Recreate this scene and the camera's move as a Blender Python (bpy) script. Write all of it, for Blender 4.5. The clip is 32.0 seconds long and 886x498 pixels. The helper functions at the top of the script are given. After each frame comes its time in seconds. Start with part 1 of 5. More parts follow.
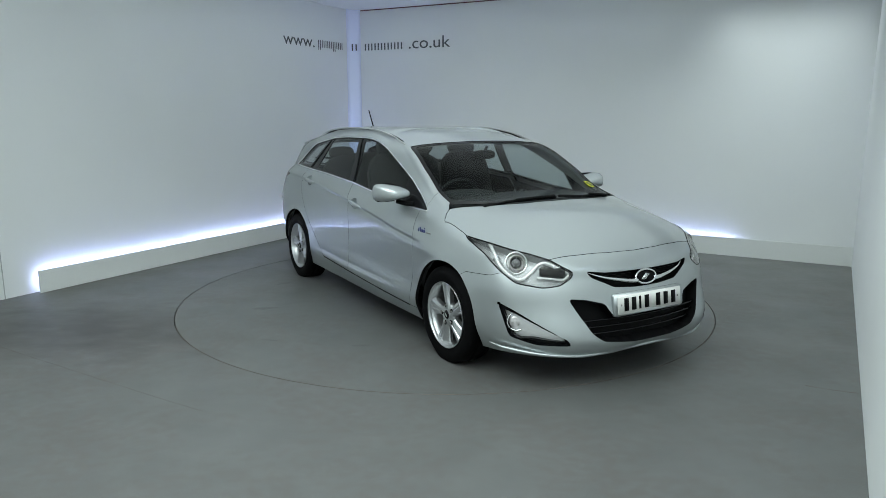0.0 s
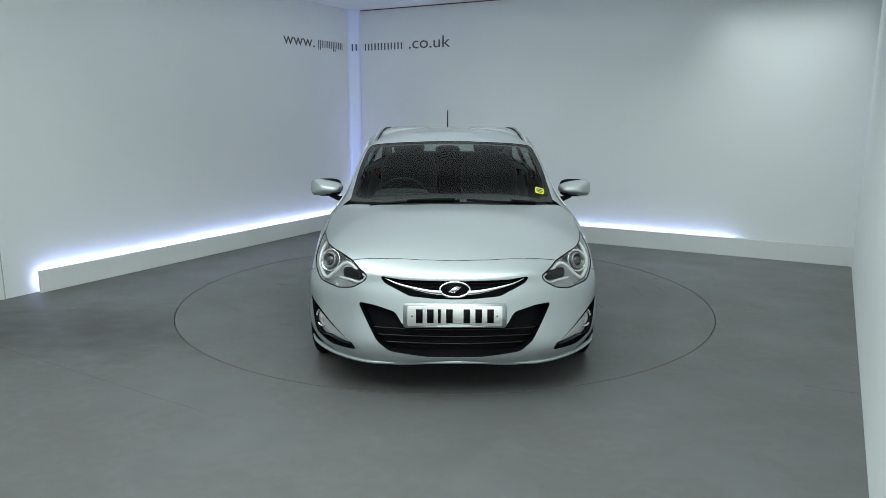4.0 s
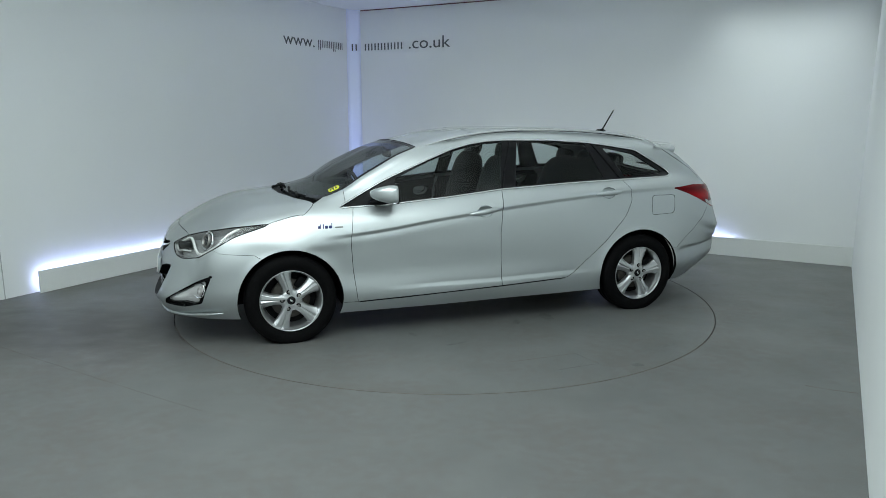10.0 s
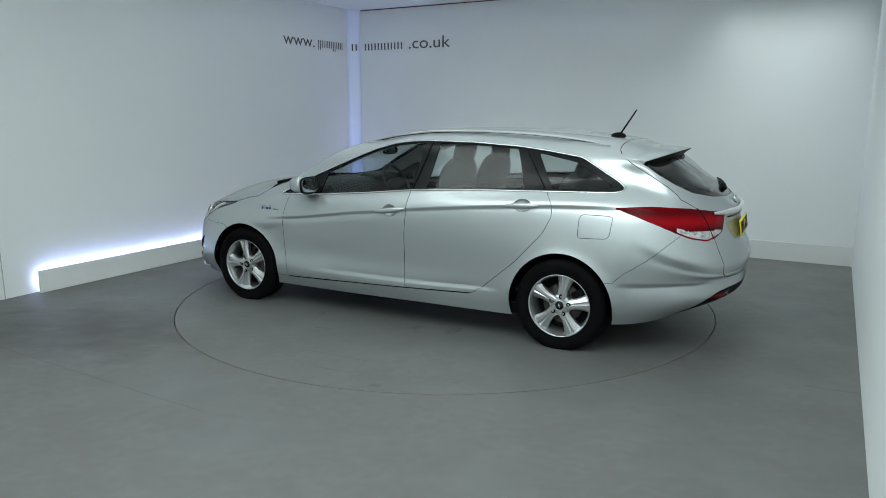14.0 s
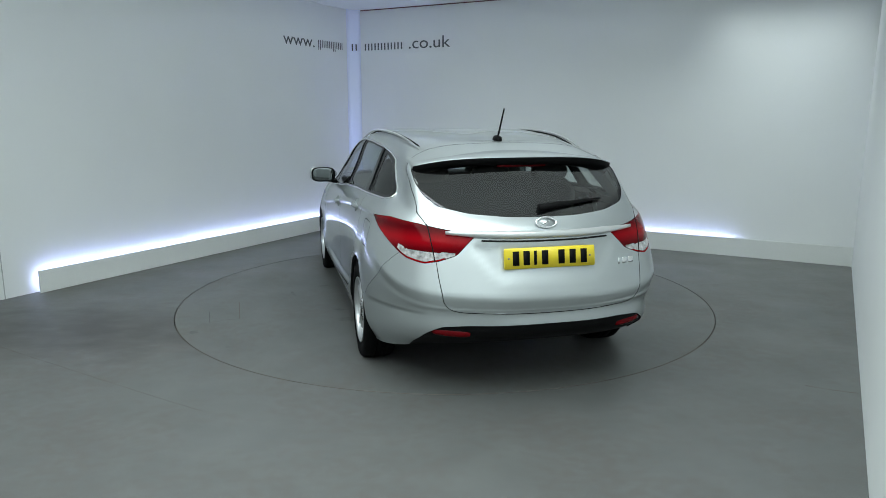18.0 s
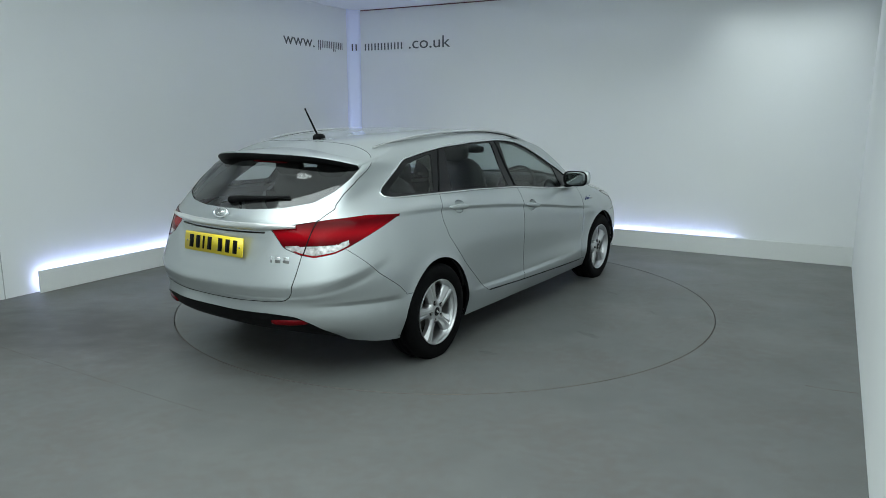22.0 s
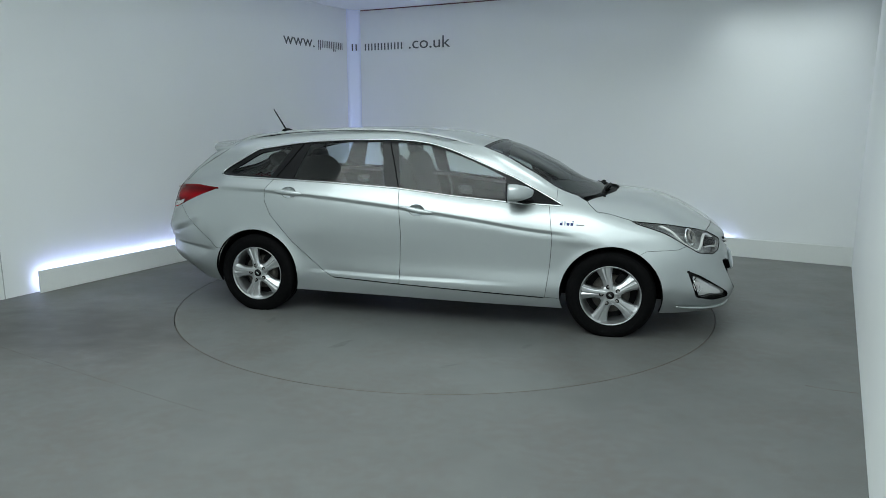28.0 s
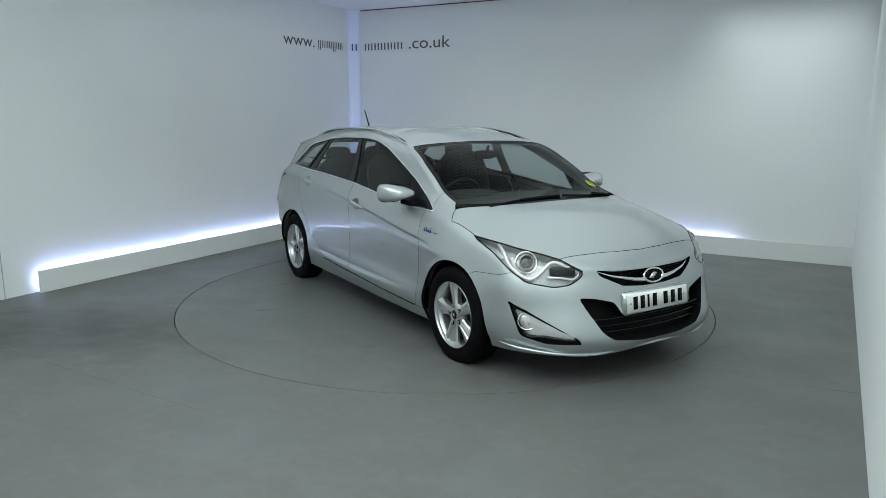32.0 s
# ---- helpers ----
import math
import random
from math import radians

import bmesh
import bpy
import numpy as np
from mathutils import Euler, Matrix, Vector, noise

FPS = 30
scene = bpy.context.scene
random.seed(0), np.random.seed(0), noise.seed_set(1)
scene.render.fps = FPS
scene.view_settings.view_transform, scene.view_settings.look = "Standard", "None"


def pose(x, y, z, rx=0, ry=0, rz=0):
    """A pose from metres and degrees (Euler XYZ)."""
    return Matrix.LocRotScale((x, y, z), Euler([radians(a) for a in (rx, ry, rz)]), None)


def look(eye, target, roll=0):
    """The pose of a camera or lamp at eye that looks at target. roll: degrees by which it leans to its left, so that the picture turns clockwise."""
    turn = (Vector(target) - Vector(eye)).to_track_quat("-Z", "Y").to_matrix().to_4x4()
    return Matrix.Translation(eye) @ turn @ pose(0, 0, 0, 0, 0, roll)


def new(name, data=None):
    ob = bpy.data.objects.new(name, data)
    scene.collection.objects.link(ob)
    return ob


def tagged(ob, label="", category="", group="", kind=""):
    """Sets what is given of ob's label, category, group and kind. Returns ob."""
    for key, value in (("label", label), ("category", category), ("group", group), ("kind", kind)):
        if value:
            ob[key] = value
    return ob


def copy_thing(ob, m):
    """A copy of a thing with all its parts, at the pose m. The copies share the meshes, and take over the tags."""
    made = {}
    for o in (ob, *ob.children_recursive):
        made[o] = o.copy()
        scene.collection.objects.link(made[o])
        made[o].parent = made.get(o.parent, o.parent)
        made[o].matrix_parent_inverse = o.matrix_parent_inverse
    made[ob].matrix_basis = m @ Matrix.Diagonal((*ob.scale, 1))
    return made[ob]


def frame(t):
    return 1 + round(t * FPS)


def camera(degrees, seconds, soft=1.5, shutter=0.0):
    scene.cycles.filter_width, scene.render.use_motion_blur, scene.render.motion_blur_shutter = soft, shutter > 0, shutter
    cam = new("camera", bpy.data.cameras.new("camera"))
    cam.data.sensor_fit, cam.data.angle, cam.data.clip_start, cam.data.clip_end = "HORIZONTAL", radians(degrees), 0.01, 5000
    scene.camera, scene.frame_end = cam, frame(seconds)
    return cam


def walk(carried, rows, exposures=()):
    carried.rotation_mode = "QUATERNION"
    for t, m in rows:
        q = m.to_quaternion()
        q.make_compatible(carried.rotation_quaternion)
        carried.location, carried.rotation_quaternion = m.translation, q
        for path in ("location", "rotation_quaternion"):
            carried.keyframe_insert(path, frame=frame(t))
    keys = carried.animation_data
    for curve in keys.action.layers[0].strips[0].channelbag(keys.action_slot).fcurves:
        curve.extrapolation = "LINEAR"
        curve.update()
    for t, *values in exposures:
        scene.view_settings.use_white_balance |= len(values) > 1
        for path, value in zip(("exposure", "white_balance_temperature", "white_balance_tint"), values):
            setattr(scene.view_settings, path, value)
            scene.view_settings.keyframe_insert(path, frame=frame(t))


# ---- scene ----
# The camera stands still on a bracket near the room's right wall.
EYE = Vector((0.0, -5.991, 1.577))
YAW, PITCH = radians(0.146), radians(-11.022)
AHEAD = Vector((-math.sin(YAW) * math.cos(PITCH), math.cos(YAW) * math.cos(PITCH), math.sin(PITCH)))
cam = camera(64.82, 32.0, 0.55)
CAM = look(EYE, EYE + AHEAD * 5, 0.142)
walk(cam, [(0, CAM), (32.0, CAM)], [(0, 0.0, 6500, 10), (32.0, 0.0, 6500, 10)])

# The turntable's heading in degrees: it rests, starts, turns evenly and stops.
HEADINGS = [
    (0.0, -59.3), (0.5, -59.3), (1.0, -60.0), (1.5, -62.3), (2.0, -66.3), (2.5, -71.8), (3.0, -78.0), (3.5, -83.9),
    (5.5, -108.1), (7.0, -126.0), (8.5, -143.8), (10.0, -161.5), (11.5, -178.8), (13.0, -196.0), (14.5, -213.6),
    (16.5, -237.6), (18.0, -255.7), (19.5, -273.9), (21.0, -292.1), (22.5, -310.1), (24.0, -327.9), (25.5, -345.3),
    (27.5, -368.7), (29.0, -386.3), (30.0, -398.4), (30.5, -404.3), (31.0, -409.9), (31.5, -414.3), (32.0, -417.6)]
CAR_OFF = Vector((0.022, 0.038, 0.0))
CAR_TURN = 0.3
TABLE_R = 2.244

# ---- world and light ----
world = bpy.data.worlds.new("world")
scene.world = world
world.use_nodes = True
world.node_tree.nodes["Background"].inputs[0].default_value = (0.5, 0.55, 0.6, 1)
world.node_tree.nodes["Background"].inputs[1].default_value = 0.005

# Room axes: A runs to the right wall, B to the back wall.
AX, BX = Vector((0.875, -0.485, 0)).normalized(), Vector((0.485, 0.875, 0)).normalized()
ROOM_TURN = math.degrees(math.atan2(AX.y, AX.x))
WALL_L, WALL_R, WALL_B, WALL_F = -3.20, 3.165, 3.18, -6.6
CORNER_B = 3.10
CEIL = 2.982


def room(a, b, z=0.0):
    return AX * a + BX * b + Vector((0, 0, z))


def ceiling_lamp(a, b, la, lb, watts, spread=180, colour=(0.88, 1.0, 0.992)):
    lamp = bpy.data.lights.new("ceiling_lamp", "AREA")
    lamp.shape, lamp.size, lamp.size_y, lamp.energy, lamp.color = "RECTANGLE", la, lb, watts, colour
    lamp.spread = radians(spread)
    ob = new("ceiling_lamp", lamp)
    ob.matrix_world = Matrix.Translation(room(a, b, CEIL - 0.05)) @ pose(0, 0, 0, 0, 0, ROOM_TURN)
    return ob


LAMPS = [(1.05, -3.9, 4.2, 3.5, 143), (2.35, 2.75, 1.3, 0.4, 6.0, 100), (0.0, -0.2, 5.6, 5.6, 26), (0.45, 0.5, 4.2, 3.8, 80, 100)]
for spec in LAMPS:
    ceiling_lamp(*spec)


# ---- materials ----
def mat(name, colour, rough=0.5, metal=0.0, coat=0.0, grain=0.0, scale=40.0, bump=0.0, stain=0.0, stain_scale=2.0, spec=0.5, sheen=0.0):
    m = bpy.data.materials.new(name)
    m.use_nodes = True
    nt = m.node_tree
    b = nt.nodes["Principled BSDF"]
    b.inputs["Base Color"].default_value = (*colour, 1)
    b.inputs["Roughness"].default_value = rough
    b.inputs["Metallic"].default_value = metal
    b.inputs["Coat Weight"].default_value = coat
    b.inputs["Coat Roughness"].default_value = 0.04
    b.inputs["Specular IOR Level"].default_value = spec
    b.inputs["Sheen Weight"].default_value = sheen
    if not (grain or stain or bump):
        return m
    co = nt.nodes.new("ShaderNodeTexCoord")
    last = None
    for amount, sc, detail in ((grain, scale, 4.0), (stain, stain_scale, 6.0)):
        if not amount:
            continue
        n = nt.nodes.new("ShaderNodeTexNoise")
        n.inputs["Scale"].default_value, n.inputs["Detail"].default_value = sc, detail
        nt.links.new(co.outputs["Object"], n.inputs["Vector"])
        r = nt.nodes.new("ShaderNodeMapRange")
        r.inputs["From Min"].default_value, r.inputs["From Max"].default_value = 0.3, 0.7
        r.inputs["To Min"].default_value, r.inputs["To Max"].default_value = 1 - amount, 1 + amount
        nt.links.new(n.outputs["Fac"], r.inputs["Value"])
        if last is None:
            last = r.outputs[0]
        else:
            mu = nt.nodes.new("ShaderNodeMath")
            mu.operation = "MULTIPLY"
            nt.links.new(last, mu.inputs[0])
            nt.links.new(r.outputs[0], mu.inputs[1])
            last = mu.outputs[0]
    if last is not None:
        v = nt.nodes.new("ShaderNodeVectorMath")
        v.operation = "SCALE"
        v.inputs[0].default_value = colour
        nt.links.new(last, v.inputs["Scale"])
        nt.links.new(v.outputs[0], b.inputs["Base Color"])
    if bump:
        n = nt.nodes.new("ShaderNodeTexNoise")
        n.inputs["Scale"].default_value, n.inputs["Detail"].default_value = scale, 5.0
        nt.links.new(co.outputs["Object"], n.inputs["Vector"])
        bp = nt.nodes.new("ShaderNodeBump")
        bp.inputs["Strength"].default_value, bp.inputs["Distance"].default_value = bump, 0.004
        nt.links.new(n.outputs["Fac"], bp.inputs["Height"])
        nt.links.new(bp.outputs[0], b.inputs["Normal"])
    return m


def glow(name, colour, strength):
    m = bpy.data.materials.new(name)
    m.use_nodes = True
    b = m.node_tree.nodes["Principled BSDF"]
    b.inputs["Base Color"].default_value = (*colour, 1)
    b.inputs["Emission Color"].default_value = (*colour, 1)
    b.inputs["Emission Strength"].default_value = strength
    return m


def glass(name, tint, rough=0.18, gloss=0.030):
    """A thin pane: mostly clear, tinted, with a real gloss."""
    m = bpy.data.materials.new(name)
    m.use_nodes = True
    nt = m.node_tree
    nt.nodes.remove(nt.nodes["Principled BSDF"])
    tr, gl, mix, lw, pw, ma = (nt.nodes.new("ShaderNode" + k) for k in ("BsdfTransparent", "BsdfGlossy", "MixShader", "LayerWeight", "Math", "Math"))
    tr.inputs[0].default_value = (*tint, 1)
    gl.inputs["Roughness"].default_value = rough
    pw.operation, ma.operation = "POWER", "MULTIPLY_ADD"
    pw.inputs[1].default_value = 5.0
    ma.inputs[1].default_value, ma.inputs[2].default_value = 0.92, gloss
    nt.links.new(lw.outputs["Facing"], pw.inputs[0])
    nt.links.new(pw.outputs[0], ma.inputs[0])
    nt.links.new(ma.outputs[0], mix.inputs[0])
    nt.links.new(tr.outputs[0], mix.inputs[1])
    nt.links.new(gl.outputs[0], mix.inputs[2])
    nt.links.new(mix.outputs[0], nt.nodes["Material Output"].inputs["Surface"])
    return m


PAINT = mat("silver_paint", (0.52, 0.555, 0.565), 0.40, 0.88, 1.0, grain=0.03, scale=900)
# Metal flakes lose their shine at grazing angles.
PAINT.node_tree.nodes["Principled BSDF"].inputs["Specular Tint"].default_value = (0.25, 0.26, 0.27, 1)
PAINT.node_tree.nodes["Principled BSDF"].inputs["Coat Roughness"].default_value = 0.012
BLACK = mat("black_plastic", (0.0035, 0.0035, 0.004), 0.55, grain=0.2, scale=300, spec=0.1)
GLOSS_BLACK = mat("gloss_black", (0.005, 0.005, 0.006), 0.22, spec=0.25)
RUBBER = mat("tyre_rubber", (0.004, 0.004, 0.0044), 0.65, grain=0.25, scale=60, bump=0.1, spec=0.05)
ALLOY = mat("alloy", (0.55, 0.56, 0.57), 0.32, 0.9, 0.3, grain=0.04, scale=300)
CHROME = mat("chrome", (0.85, 0.86, 0.87), 0.12, 1.0)
BAR = mat("satin_chrome_bar", (0.78, 0.79, 0.79), 0.3, 0.85)
STEEL = mat("brake_steel", (0.32, 0.31, 0.30), 0.4, 0.9, grain=0.15, scale=90)
DISC = mat("brake_disc_iron", (0.085, 0.078, 0.07), 0.55, 0.6, grain=0.2, scale=60)
TRIM_DARK = mat("cabin_plastic", (0.013, 0.014, 0.016), 0.6, grain=0.15, scale=120)
CLOTH = mat("seat_cloth", (0.017, 0.018, 0.020), 0.9, grain=0.2, scale=60, sheen=0.2)
LINER = mat("roof_lining", (0.28, 0.28, 0.27), 0.9, grain=0.06, scale=200)
GLASS = glass("window_glass", (0.57, 0.62, 0.61), 0.015, 0.014)
GLASS_SIDE = glass("side_window_glass", (0.76, 0.82, 0.81), 0.02, 0.045)
GLASS_DARK = glass("quarter_window_glass", (0.76, 0.80, 0.79), 0.02, 0.055)
GLASS_REAR = glass("rear_window_glass", (0.80, 0.84, 0.83), 0.012, 0.13)
GLASS_CLEAR = glass("lamp_glass", (0.96, 0.97, 0.97), 0.06)
LAMP_GREY = mat("lamp_bowl_grey", (0.42, 0.425, 0.43), 0.24, 0.5, 0.3, grain=0.10, scale=45)
TAIL_LENS = mat("tail_clear_lens", (0.58, 0.565, 0.565), 0.15, 0.5, 0.5, grain=0.5, scale=42)
GLASS_LENS = mat("projector_lens", (0.03, 0.034, 0.038), 0.05, 0.0, 1.0)
FOG_CLEAR = mat("fog_reflector", (0.74, 0.745, 0.75), 0.16, 0.6, 0.6)
RAIL = mat("satin_rail", (0.55, 0.56, 0.56), 0.35, 0.8)
RED_DARK = mat("dark_red_lamp", (0.10, 0.002, 0.004), 0.25, 0.0, 0.05, spec=0.08)
RED = mat("red_lamp", (0.19, 0.001, 0.003), 0.12, 0.0, 0.04, spec=0.07)
nt = RED.node_tree
wave, co, rmp = (nt.nodes.new("ShaderNode" + k) for k in ("TexWave", "TexCoord", "MixRGB"))
wave.bands_direction = "Z"
wave.inputs["Scale"].default_value, wave.inputs["Distortion"].default_value = 2.6, 0.8
nt.links.new(co.outputs["Object"], wave.inputs["Vector"])
nt.links.new(wave.outputs["Fac"], rmp.inputs[0])
rmp.inputs[1].default_value, rmp.inputs[2].default_value = (0.08, 0.001, 0.003, 1), (0.27, 0.002, 0.006, 1)
nt.links.new(rmp.outputs[0], nt.nodes["Principled BSDF"].inputs["Base Color"])
MIRROR = mat("mirror_glass", (0.16, 0.18, 0.185), 0.03, 1.0)
LAMP_CLEAR = mat("clear_lamp_plastic", (0.75, 0.75, 0.74), 0.12, 0.35, 0.6, grain=0.15, scale=90)
REFLECTOR = mat("lamp_reflector", (0.80, 0.81, 0.82), 0.16, 0.95)
PLATE_WHITE = mat("white_plate", (0.80, 0.80, 0.77), 0.35, coat=0.3)
PLATE_YELLOW = mat("yellow_plate", (0.80, 0.62, 0.03), 0.35, coat=0.3)
STICKER = mat("yellow_sticker", (0.72, 0.74, 0.03), 0.5)
BLUE = mat("blue_badge", (0.03, 0.04, 0.16), 0.3)
WALL_PAINT = mat("wall_paint", (0.82, 0.84, 0.84), 0.55, grain=0.012, scale=120, bump=0.05, stain=0.015, stain_scale=0.8)
PLINTH_PAINT = mat("plinth_paint", (0.77, 0.79, 0.77), 0.45, grain=0.012, scale=60, stain=0.02, stain_scale=1.5)
LETTER = mat("grey_lettering", (0.10, 0.11, 0.12), 0.5)
# Weak bluish emission that stands in for the bright streak in the corner.
CORNER_GLOW = glow("corner_glow", (0.68, 0.76, 1.0), 0.13)
LED = glow("led_strip", (0.50, 0.58, 1.0), 24.0)


def floor_material(name, stain=False):
    """Worn grey sheet flooring with smears, scuffs and fine speckle."""
    m = mat(name, (0.124, 0.129, 0.126), 0.42, grain=0.24, scale=170, stain=0.075, stain_scale=4.2, bump=0.03)
    nt = m.node_tree
    b = nt.nodes["Principled BSDF"]
    co = nt.nodes.new("ShaderNodeTexCoord")
    n = nt.nodes.new("ShaderNodeTexNoise")
    n.inputs["Scale"].default_value, n.inputs["Detail"].default_value = 1.7, 8.0
    mp = nt.nodes.new("ShaderNodeMapping")
    mp.inputs["Scale"].default_value = (1.0, 1.2, 1.0)
    nt.links.new(co.outputs["Object"], mp.inputs["Vector"])
    nt.links.new(mp.outputs[0], n.inputs["Vector"])
    r = nt.nodes.new("ShaderNodeMapRange")
    r.inputs["From Min"].default_value, r.inputs["From Max"].default_value = 0.35, 0.65
    r.inputs["To Min"].default_value, r.inputs["To Max"].default_value = 0.44, 0.52
    nt.links.new(n.outputs["Fac"], r.inputs["Value"])
    nt.links.new(r.outputs[0], b.inputs["Roughness"])
    # Patches of brownish wear, thinned out by a finer noise.
    wear, fine, mul, amount, tint = (nt.nodes.new("ShaderNode" + k) for k in ("TexNoise", "TexNoise", "Math", "MapRange", "MixRGB"))
    wear.inputs["Scale"].default_value, wear.inputs["Detail"].default_value, wear.inputs["Distortion"].default_value = 1.3, 7.0, 0.8
    fine.inputs["Scale"].default_value, fine.inputs["Detail"].default_value = 14.0, 6.0
    for q in (wear, fine):
        nt.links.new(mp.outputs[0], q.inputs["Vector"])
    mul.operation = "MULTIPLY"
    nt.links.new(wear.outputs["Fac"], mul.inputs[0])
    nt.links.new(fine.outputs["Fac"], mul.inputs[1])
    amount.inputs["From Min"].default_value, amount.inputs["From Max"].default_value = 0.21, 0.37
    amount.inputs["To Min"].default_value, amount.inputs["To Max"].default_value = 0.0, 0.85
    nt.links.new(mul.outputs[0], amount.inputs["Value"])
    tint.inputs[2].default_value = (0.114, 0.108, 0.102, 1)
    nt.links.new(amount.outputs[0], tint.inputs[0])
    nt.links.new(b.inputs["Base Color"].links[0].from_socket, tint.inputs[1])
    nt.links.new(tint.outputs[0], b.inputs["Base Color"])
    if not stain:
        return m
    # A broad dark, brownish stain with ragged edges beside the low unit.
    sub, ln, add, fade, mix = (nt.nodes.new("ShaderNode" + k) for k in ("VectorMath", "VectorMath", "Math", "MapRange", "MixRGB"))
    sub.operation, ln.operation, add.operation = "MULTIPLY_ADD", "LENGTH", "MULTIPLY_ADD"
    sub.inputs[1].default_value, sub.inputs[2].default_value = (0.55, 1.25, 1.0), (-2.65 * -0.55, 1.05 * 1.25, 0)
    nt.links.new(co.outputs["Object"], sub.inputs[0])
    nt.links.new(sub.outputs[0], ln.inputs[0])
    n2 = nt.nodes.new("ShaderNodeTexNoise")
    n2.inputs["Scale"].default_value, n2.inputs["Detail"].default_value = 4.0, 9.0
    mp2 = nt.nodes.new("ShaderNodeMapping")
    mp2.inputs["Scale"].default_value = (0.9, 1.5, 1.0)
    nt.links.new(co.outputs["Object"], mp2.inputs["Vector"])
    nt.links.new(mp2.outputs[0], n2.inputs["Vector"])
    add.inputs[1].default_value = 1.8
    nt.links.new(n2.outputs["Fac"], add.inputs[0])
    nt.links.new(ln.outputs["Value"], add.inputs[2])
    fade.inputs["From Min"].default_value, fade.inputs["From Max"].default_value = 0.95, 1.85
    fade.inputs["To Min"].default_value, fade.inputs["To Max"].default_value = 0.92, 0.0
    nt.links.new(add.outputs[0], fade.inputs["Value"])
    base = b.inputs["Base Color"].links[0].from_socket
    mix.inputs[2].default_value = (0.060, 0.057, 0.055, 1)
    nt.links.new(fade.outputs[0], mix.inputs[0])
    nt.links.new(base, mix.inputs[1])
    nt.links.new(mix.outputs[0], b.inputs["Base Color"])
    return m


FLOOR = floor_material("grey_floor", True)
TABLE_TOP = floor_material("turntable_floor")
GROOVE = mat("dark_groove", (0.02, 0.02, 0.02), 0.8)
SEAM = mat("floor_seam", (0.092, 0.078, 0.062), 0.6, grain=0.5, scale=9)
JOINT = mat("wall_joint", (0.45, 0.46, 0.46), 0.7)
JOINT_RED = mat("reddish_joint", (0.16, 0.06, 0.075), 0.7, grain=0.3, scale=14)
SMUDGE = mat("faint_smudge", (0.100, 0.103, 0.100), 0.5, grain=0.25, scale=25)
SCUFF = mat("dark_scuff", (0.06, 0.06, 0.058), 0.6, grain=0.4, scale=30)
TAN = mat("tan_edge", (0.092, 0.078, 0.064), 0.6, grain=0.4, scale=12)
RUST = mat("brown_mark", (0.12, 0.095, 0.075), 0.7, grain=0.3, scale=30)


# ---- mesh helpers ----
def part(name, bm, material, parent=None, label="", smooth=True, edge=None):
    """Links a bmesh as one mesh object under a thing or a part."""
    me = bpy.data.meshes.new(name)
    if isinstance(bm, bmesh.types.BMesh):
        if smooth:
            for f in bm.faces:
                f.smooth = True
        bm.to_mesh(me)
        bm.free()
    else:
        me.from_pydata(*bm)
        if smooth:
            me.shade_smooth()
    me.materials.append(material)
    if edge:
        me.materials.append(edge)
    ob = new(name, me)
    ob.parent = parent
    if label:
        ob["label"] = label
    return ob


def add_box(bm, centre, size, m=None, bevel=0.0, seg=2):
    """A box with rounded edges, of that size, at centre, turned by m."""
    made = bmesh.ops.create_cube(bm, size=1.0)
    vs = made["verts"]
    bmesh.ops.scale(bm, vec=size, verts=vs)
    if bevel:
        es = list({e for v in vs for e in v.link_edges})
        out = bmesh.ops.bevel(bm, geom=es, offset=bevel, segments=seg, affect="EDGES", profile=0.5)
        vs = list({v for f in out["faces"] for v in f.verts} | {v for v in vs if v.is_valid})
    t = Matrix.Translation(centre) @ (m if m is not None else Matrix.Identity(4))
    bmesh.ops.transform(bm, matrix=t, verts=vs)
    return vs


def box(centre, size, m=None, bevel=0.0, seg=2):
    bm = bmesh.new()
    add_box(bm, centre, size, m, bevel, seg)
    return bm


def lathe(profile, n=48, m=None):
    """Turns a profile of (radius, height) about the z axis."""
    vs, fs, k = [], [], len(profile)
    for i in range(n):
        a = 2 * math.pi * i / n
        vs += [Vector((r * math.cos(a), r * math.sin(a), h)) for r, h in profile]
    for i in range(n):
        j = (i + 1) % n
        for q in range(k - 1):
            fs.append((i * k + q, j * k + q, j * k + q + 1, i * k + q + 1))
    if m is not None:
        vs = [m @ v for v in vs]
    bm = bmesh.new()
    bv = [bm.verts.new(v) for v in vs]
    for f in fs:
        bm.faces.new([bv[i] for i in f])
    bmesh.ops.remove_doubles(bm, verts=bm.verts, dist=1e-5)
    bmesh.ops.recalc_face_normals(bm, faces=bm.faces)
    return bm


